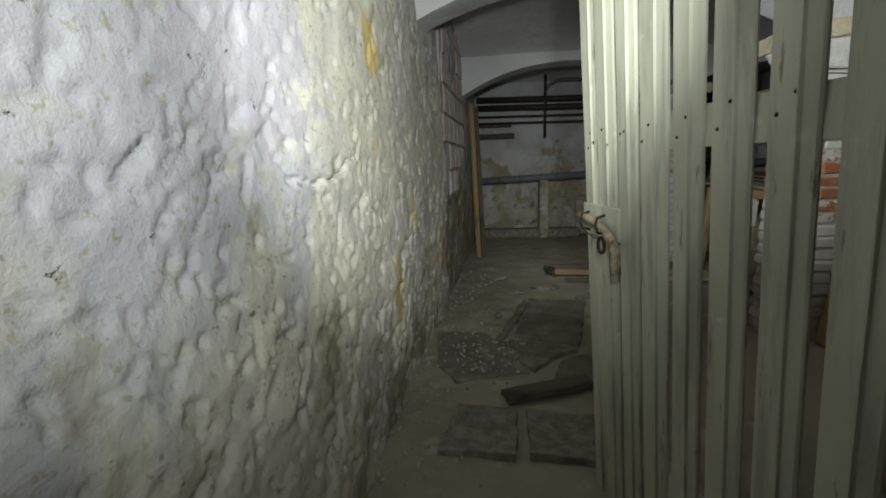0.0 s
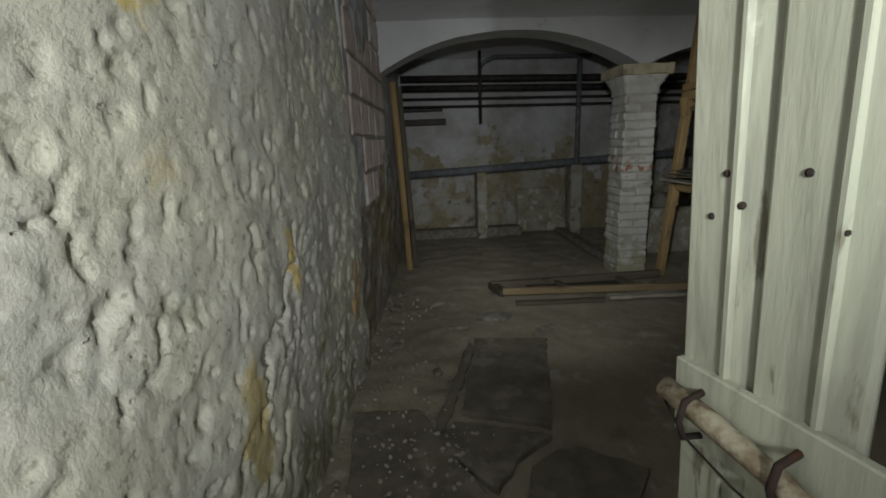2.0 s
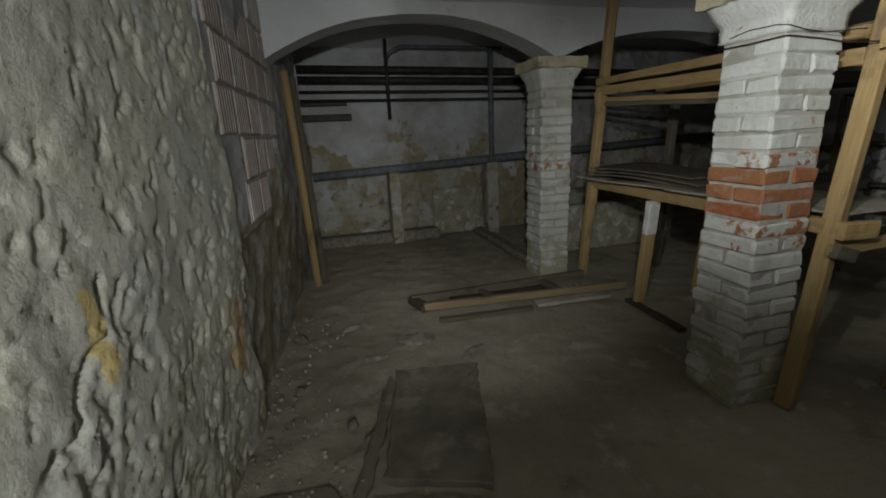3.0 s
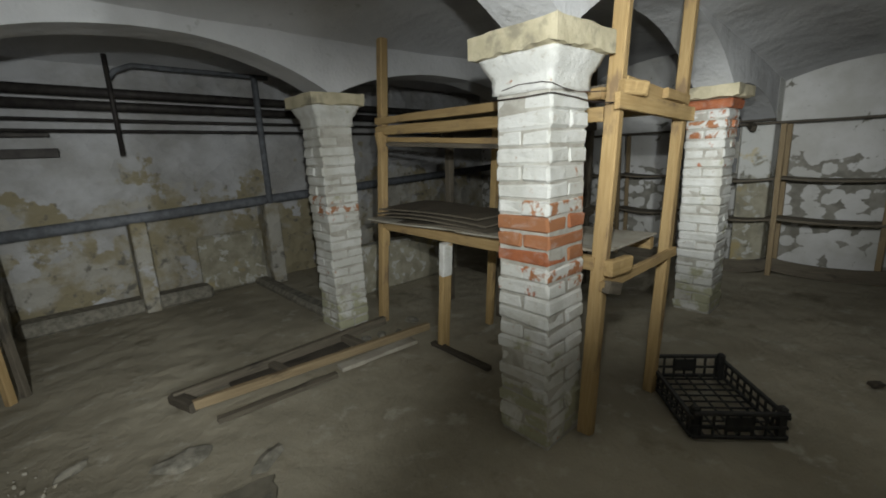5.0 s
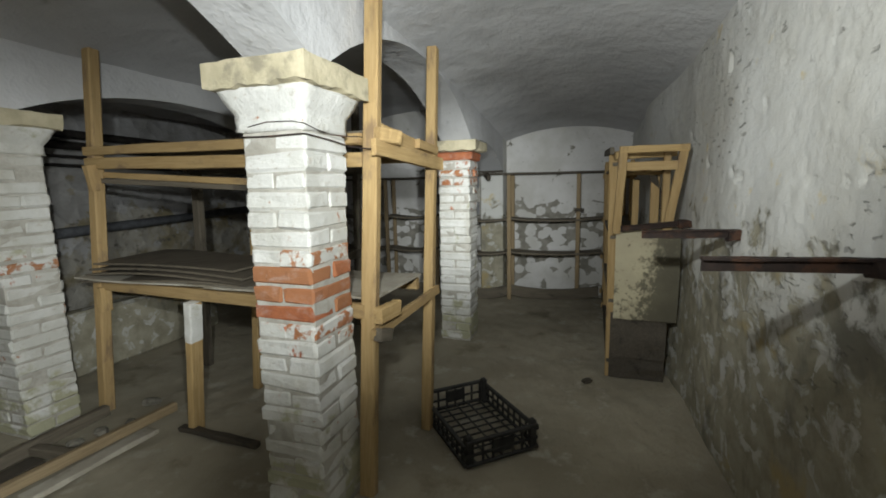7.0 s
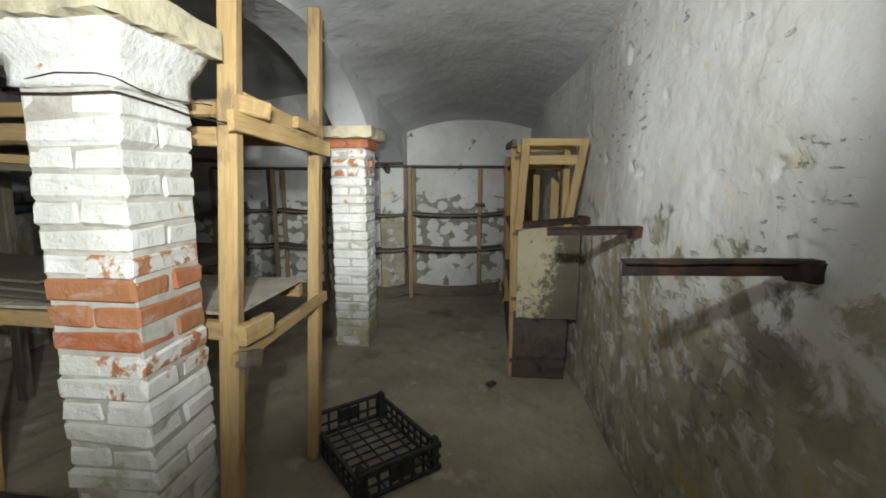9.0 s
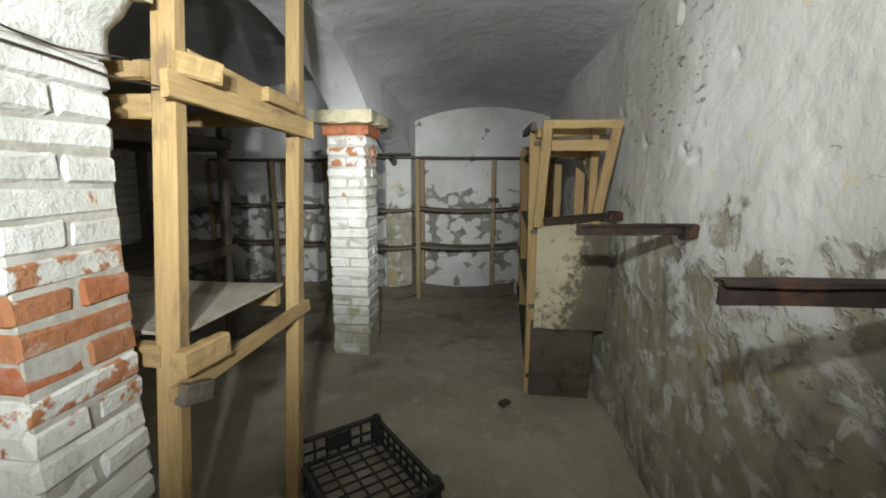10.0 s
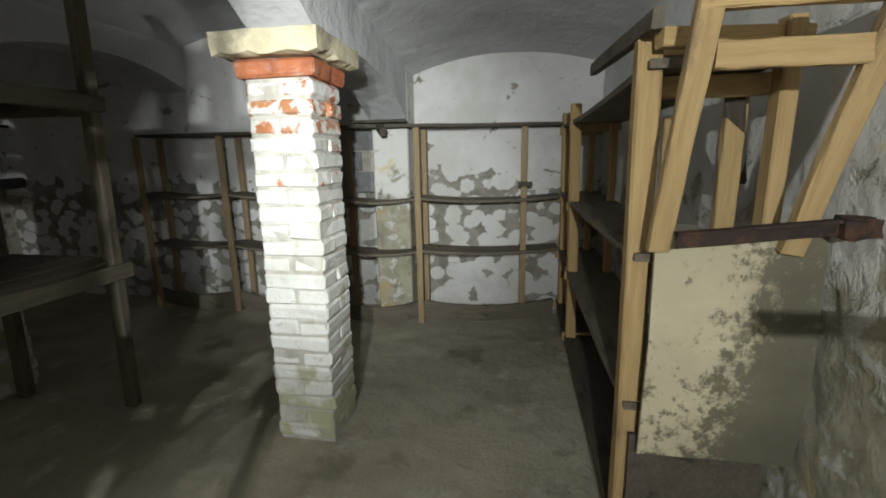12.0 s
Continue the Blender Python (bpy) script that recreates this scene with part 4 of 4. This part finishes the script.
pipe_thing("pipe", "thick dark pipe running along the wall", [(0.35, 7.95, 2.18), (2.0, 7.95, 2.15), (4.5, 7.95, 2.10), (6.8, 7.95, 2.06)], 0.045, DARKPIPE)
pipe_thing("pipe", "thick dark pipe running along the wall", [(0.35, 7.95, 2.06), (2.0, 7.95, 2.03), (4.5, 7.95, 1.98), (6.8, 7.95, 1.94)], 0.045, DARKPIPE)
pipe_thing("pipe", "thin dark pipe running along the wall", [(0.35, 7.98, 1.93), (3.5, 7.98, 1.885), (6.8, 7.98, 1.83)], 0.016, DARKPIPE)
pipe_thing("pipe", "thin dark pipe running along the wall", [(0.35, 7.98, 1.83), (3.5, 7.98, 1.79), (6.8, 7.98, 1.74)], 0.016, DARKPIPE)
pipe_thing("pipe", "thick grey painted pipe on wall piers", [(0.40, 7.95, 0.93), (1.5, 7.95, 0.97), (3.4, 7.95, 1.05), (6.8, 7.95, 1.18)], 0.055, PIPE)
pipe_thing("pipe", "upright dark pipe beside the wall", [(1.40, 7.90, 2.5), (1.40, 7.90, 1.58)], 0.022, DARKPIPE)
pipe_thing("pipe", "upright grey pipe between the wall pipes", [(2.74, 7.9, 2.42), (2.74, 7.9, 0.70)], 0.035, PIPE)
pipe_thing("pipe", "bent grey pipe under the vault", [(1.40, 7.92, 2.28), (1.46, 7.92, 2.36), (1.6, 7.92, 2.42), (2.9, 7.92, 2.40)], 0.025, PIPE)
ob = slab("wall_board", 0.35, 0.94, 7.99, 8.06, 1.59, 1.67, DARKPIPE)
tagged(ob, "dark iron bar fixed on the wall", "bar")
ob = slab("wall_board", 0.35, 0.90, 7.99, 8.05, 1.77, 1.805, DARKPIPE)
tagged(ob, "dark iron bar fixed on the wall", "bar")
for x, w, z in ((1.40, 0.14, 0.93), (2.74, 0.16, 0.98)):
    ob = slab("pipe_pier", x - w / 2, x + w / 2, 7.85, 8.16, 0.0, z, STONE, None, "", 0.012)
    tagged(ob, "narrow plastered pier carrying the grey pipe", "pier")
ob = slab("plaster_patch", 1.95, 2.70, 8.10, 8.20, 0.0, 0.66, PEELING, None, "", 0.03)
tagged(ob, "pale low plastered block against the stone wall", "block")
ob = slab("low_wall", 2.50, 2.66, 6.30, 8.1, -0.02, 0.07, RUBBLE, None, "", 0.03)
tagged(ob, "low dusty kerb behind the pillar", "kerb")
ob = slab("low_wall", 3.0, 4.6, 6.62, 6.80, -0.02, 0.52, PEELING, None, "", 0.03)
tagged(ob, "low whitewashed wall behind the bunk rack", "low wall")
ob = slab("wall_ledge", 0.36, 2.0, 7.95, 8.2, -0.02, 0.13, RUBBLE, None, "", 0.03)
tagged(ob, "low dusty ledge along the stone wall", "ledge")

# ---- stick leaning at the west wall ----


def poles():
    top = thing("leaning_poles", "two old wooden poles leaning together against the wall", "poles")
    timber("pole", (0.37, 6.50, 0.0), (0.30, 6.58, 1.97), 0.05, 0.05, PINE, top)
    timber("pole", (0.44, 6.57, 0.0), (0.36, 6.64, 1.93), 0.045, 0.04, OLDWOOD, top)


poles()


def clay_infill():
    """Hollow clay blocks showing where the plaster has come away."""
    top = thing("clay_block_infill", "hollow clay blocks showing where plaster has fallen off", "wall", kind="structure")
    d = Vector((0.25, 3.9, 0)).normalized()
    rng = random.Random(4)
    m = Matrix((d, Vector((d.y, -d.x, 0)), (0, 0, 1))).transposed().to_4x4()
    m.translation = Vector((0.115, 4.42, 0))
    bm = bmesh.new()
    box(bm, 0.06, 1.72, -0.06, -0.002, 0.90, 2.62, 0.01, m)
    part("mortar_bed", bm, STONE, top)
    for r in range(7):
        for c in range(5):
            if (r < 2 and c < 1) or rng.random() < 0.08:
                continue
            z, s = 0.95 + 0.235 * r, 0.12 + 0.30 * c + (0.06 if r % 2 else 0)
            p = Vector((0.115, 4.42, 0)) + d * s
            bm = bmesh.new()
            m = Matrix((d, Vector((d.y, -d.x, 0)), (0, 0, 1))).transposed().to_4x4()
            m.translation = p
            box(bm, 0, 0.285, -0.04, 0.008 + rng.uniform(-0.004, 0.004), z, z + 0.226, 0.004, m)
            for k in range(6):
                box(bm, 0.012 + k * 0.043, 0.040 + k * 0.043, 0.0, 0.0135, z + 0.012, z + 0.212, 0.002, m)
            part("clay_block", bm, TERRACOTTA, top)


clay_infill()

# ---- beams and slabs on the floor ----


def floor_frame():
    top = thing("timber_frame", "long narrow timber frame lying on the floor", "frame")
    t = lambda name, a, b, w, h, mat=OLDWOOD, **k: timber(name, a, b, w, h, mat, top, "", **k)
    t("beam", (1.20, 5.48, 0.05), (2.95, 5.33, 0.05), 0.045, 0.06, STALE)
    t("beam", (1.13, 5.66, 0.05), (2.78, 5.73, 0.05), 0.05, 0.07, OLDWOOD)
    t("end_piece", (1.14, 5.68, 0.045), (1.21, 5.46, 0.045), 0.08, 0.06, DARKWOOD)
    t("crosspiece", (1.75, 5.67, 0.04), (1.78, 5.46, 0.04), 0.06, 0.05)
    t("crosspiece", (2.35, 5.70, 0.04), (2.38, 5.40, 0.04), 0.06, 0.05)
    t("board", (1.45, 5.57, 0.03), (2.30, 5.56, 0.03), 0.13, 0.02, DARKWOOD)


floor_frame()
for a, b, w, h, mat, label in (
        ((1.27, 5.25, 0.02), (2.02, 5.22, 0.02), 0.05, 0.03, OLDWOOD, "thin grey batten lying on the floor"),
        ((2.08, 5.28, 0.02), (2.72, 5.24, 0.025), 0.09, 0.03, SHEET, "pale broken plank lying on the floor"),
        ((2.80, 5.10, 0.02), (2.78, 4.50, 0.02), 0.05, 0.03, DARKWOOD, "dark batten lying under the rack"),
        ((1.02, 3.12, 0.03), (0.55, 2.94, 0.03), 0.10, 0.04, OLDWOOD, "worn plank across the threshold"),
        ((4.20, 2.67, 0.014), (4.15, 2.72, 0.014), 0.04, 0.022, DARKWOOD, "dark splinter of wood on the floor")):
    tagged(timber("loose_plank", a, b, w, h, mat, steps=5, wear=0.004), label, "plank", "loose planks")


def broken_slab(corners, thick, label, seed, material=SLATE):
    """A flat broken piece with chipped edges, its corners given in plan, bedded in the earth."""
    rng = random.Random(seed)
    ring = []
    for (x0, y0), (x1, y1) in zip(corners, corners[1:] + corners[:1]):
        n = max(2, int(math.hypot(x1 - x0, y1 - y0) / 0.05))
        for k in range(n):
            f = k / n
            ring.append((x0 + (x1 - x0) * f + rng.uniform(-1, 1) * 0.008, y0 + (y1 - y0) * f + rng.uniform(-1, 1) * 0.008))
    cx, cy = sum(p[0] for p in ring) / len(ring), sum(p[1] for p in ring) / len(ring)
    tx, ty = rng.uniform(-0.012, 0.012), rng.uniform(-0.012, 0.012)
    bm = bmesh.new()
    rows = []
    for scale, z in ((1.0, -0.02), (1.0, thick - 0.004), (0.985, thick), (0.6, thick + 0.002), (0.25, thick)):
        rows.append([bm.verts.new(((x - cx) * scale, (y - cy) * scale, z + (x - cx) * scale * tx + (y - cy) * scale * ty + (0.003 * noise.noise(Vector((x * 9, y * 9, seed))) if z > 0 else 0))) for x, y in ring])
    for a, b in zip(rows, rows[1:]):
        for k in range(len(ring)):
            q = (k + 1) % len(ring)
            bm.faces.new((a[k], a[q], b[q], b[k]))
    bm.faces.new(rows[-1])
    bm.faces.new(rows[0][::-1])
    bmesh.ops.recalc_face_normals(bm, faces=bm.faces)
    ob = part("broken_slab", bm, material)
    ob.matrix_world = pose(cx, cy, 0)
    return tagged(ob, label, "slab", "broken floor slabs")


SLABS = "dark broken floor slab lying loose near the entry"
broken_slab([(0.84, 4.66), (1.33, 4.60), (1.08, 3.66), (0.66, 3.82)], 0.016, SLABS, 1)
broken_slab([(0.10, 3.88), (0.44, 3.86), (0.70, 3.27), (0.28, 3.14), (0.14, 3.36)], 0.012, "broken floor slab dusted with plaster crumbs", 2)
broken_slab([(0.50, 3.62), (0.62, 3.74), (1.06, 3.60), (0.86, 3.45), (0.74, 3.30)], 0.014, SLABS, 3)
broken_slab([(0.24, 2.52), (0.58, 2.50), (0.60, 2.86), (0.30, 2.88)], 0.022, "pale worn threshold slab", 4, RUBBLE)
broken_slab([(0.63, 2.50), (1.15, 2.46), (1.12, 2.78), (0.65, 2.84)], 0.022, "pale worn threshold slab", 5, RUBBLE)
broken_slab([(0.79, 4.60), (0.82, 4.50), (0.57, 3.72), (0.50, 3.66)], 0.020, "narrow dark splinter of slab", 6)
broken_slab([(0.92, 3.40), (1.10, 3.55), (1.40, 3.34), (1.16, 3.06), (0.82, 3.16)], 0.010, SLABS, 8)
for k, (x, y, sx, sy, sz) in enumerate(((0.26, 5.28, 0.12, 0.09, 0.07), (0.30, 5.65, 0.09, 0.08, 0.05), (1.05, 5.02, 0.30, 0.16, 0.05), (0.62, 5.35, 0.16, 0.05, 0.05), (0.75, 4.85, 0.14, 0.05, 0.04),
                                        (0.55, 4.22, 0.08, 0.06, 0.05), (1.35, 4.72, 0.22, 0.10, 0.05), (0.62, 4.10, 0.05, 0.04, 0.03), (1.25, 4.45, 0.10, 0.06, 0.03), (0.30, 4.62, 0.07, 0.06, 0.04),
                                        (2.62, 5.55, 0.12, 0.08, 0.06), (2.75, 5.48, 0.10, 0.07, 0.05), (2.5, 5.6, 0.09, 0.07, 0.04), (3.0, 5.62, 0.14, 0.09, 0.06))):
    chunk("stone", (x, y, -0.004), (sx, sy, sz), RUBBLE, "dusty lump of broken stone on the floor", "stone", "loose stones", 20 + k)


def crumbs():
    """Plaster crumbs scattered at the foot of the entry wall."""
    rng = random.Random(9)
    bm = bmesh.new()
    for k in range(420):
        if k < 300:
            y = rng.uniform(2.3, 5.6)
            x = 0.02 + 0.07 * (y - 3.2) + abs(rng.gauss(0.05, 0.22))
        else:
            x, y = rng.gauss(0.45, 0.16), rng.gauss(3.5, 0.2)
        s = rng.choice((0.004, 0.006, 0.009, 0.014))
        m = pose(x, y, 0.004 + (0.02 if k >= 300 else 0), rng.uniform(0, 360), rng.uniform(0, 360), 0) @ Matrix.Diagonal((s, s * 0.8, s * 0.6, 1))
        bmesh.ops.create_icosphere(bm, subdivisions=1, radius=1, matrix=m)
    tagged(part("plaster_crumbs", bm, SHEET), "pale plaster crumbs scattered on the floor", "crumbs", "", "stuff")


crumbs()
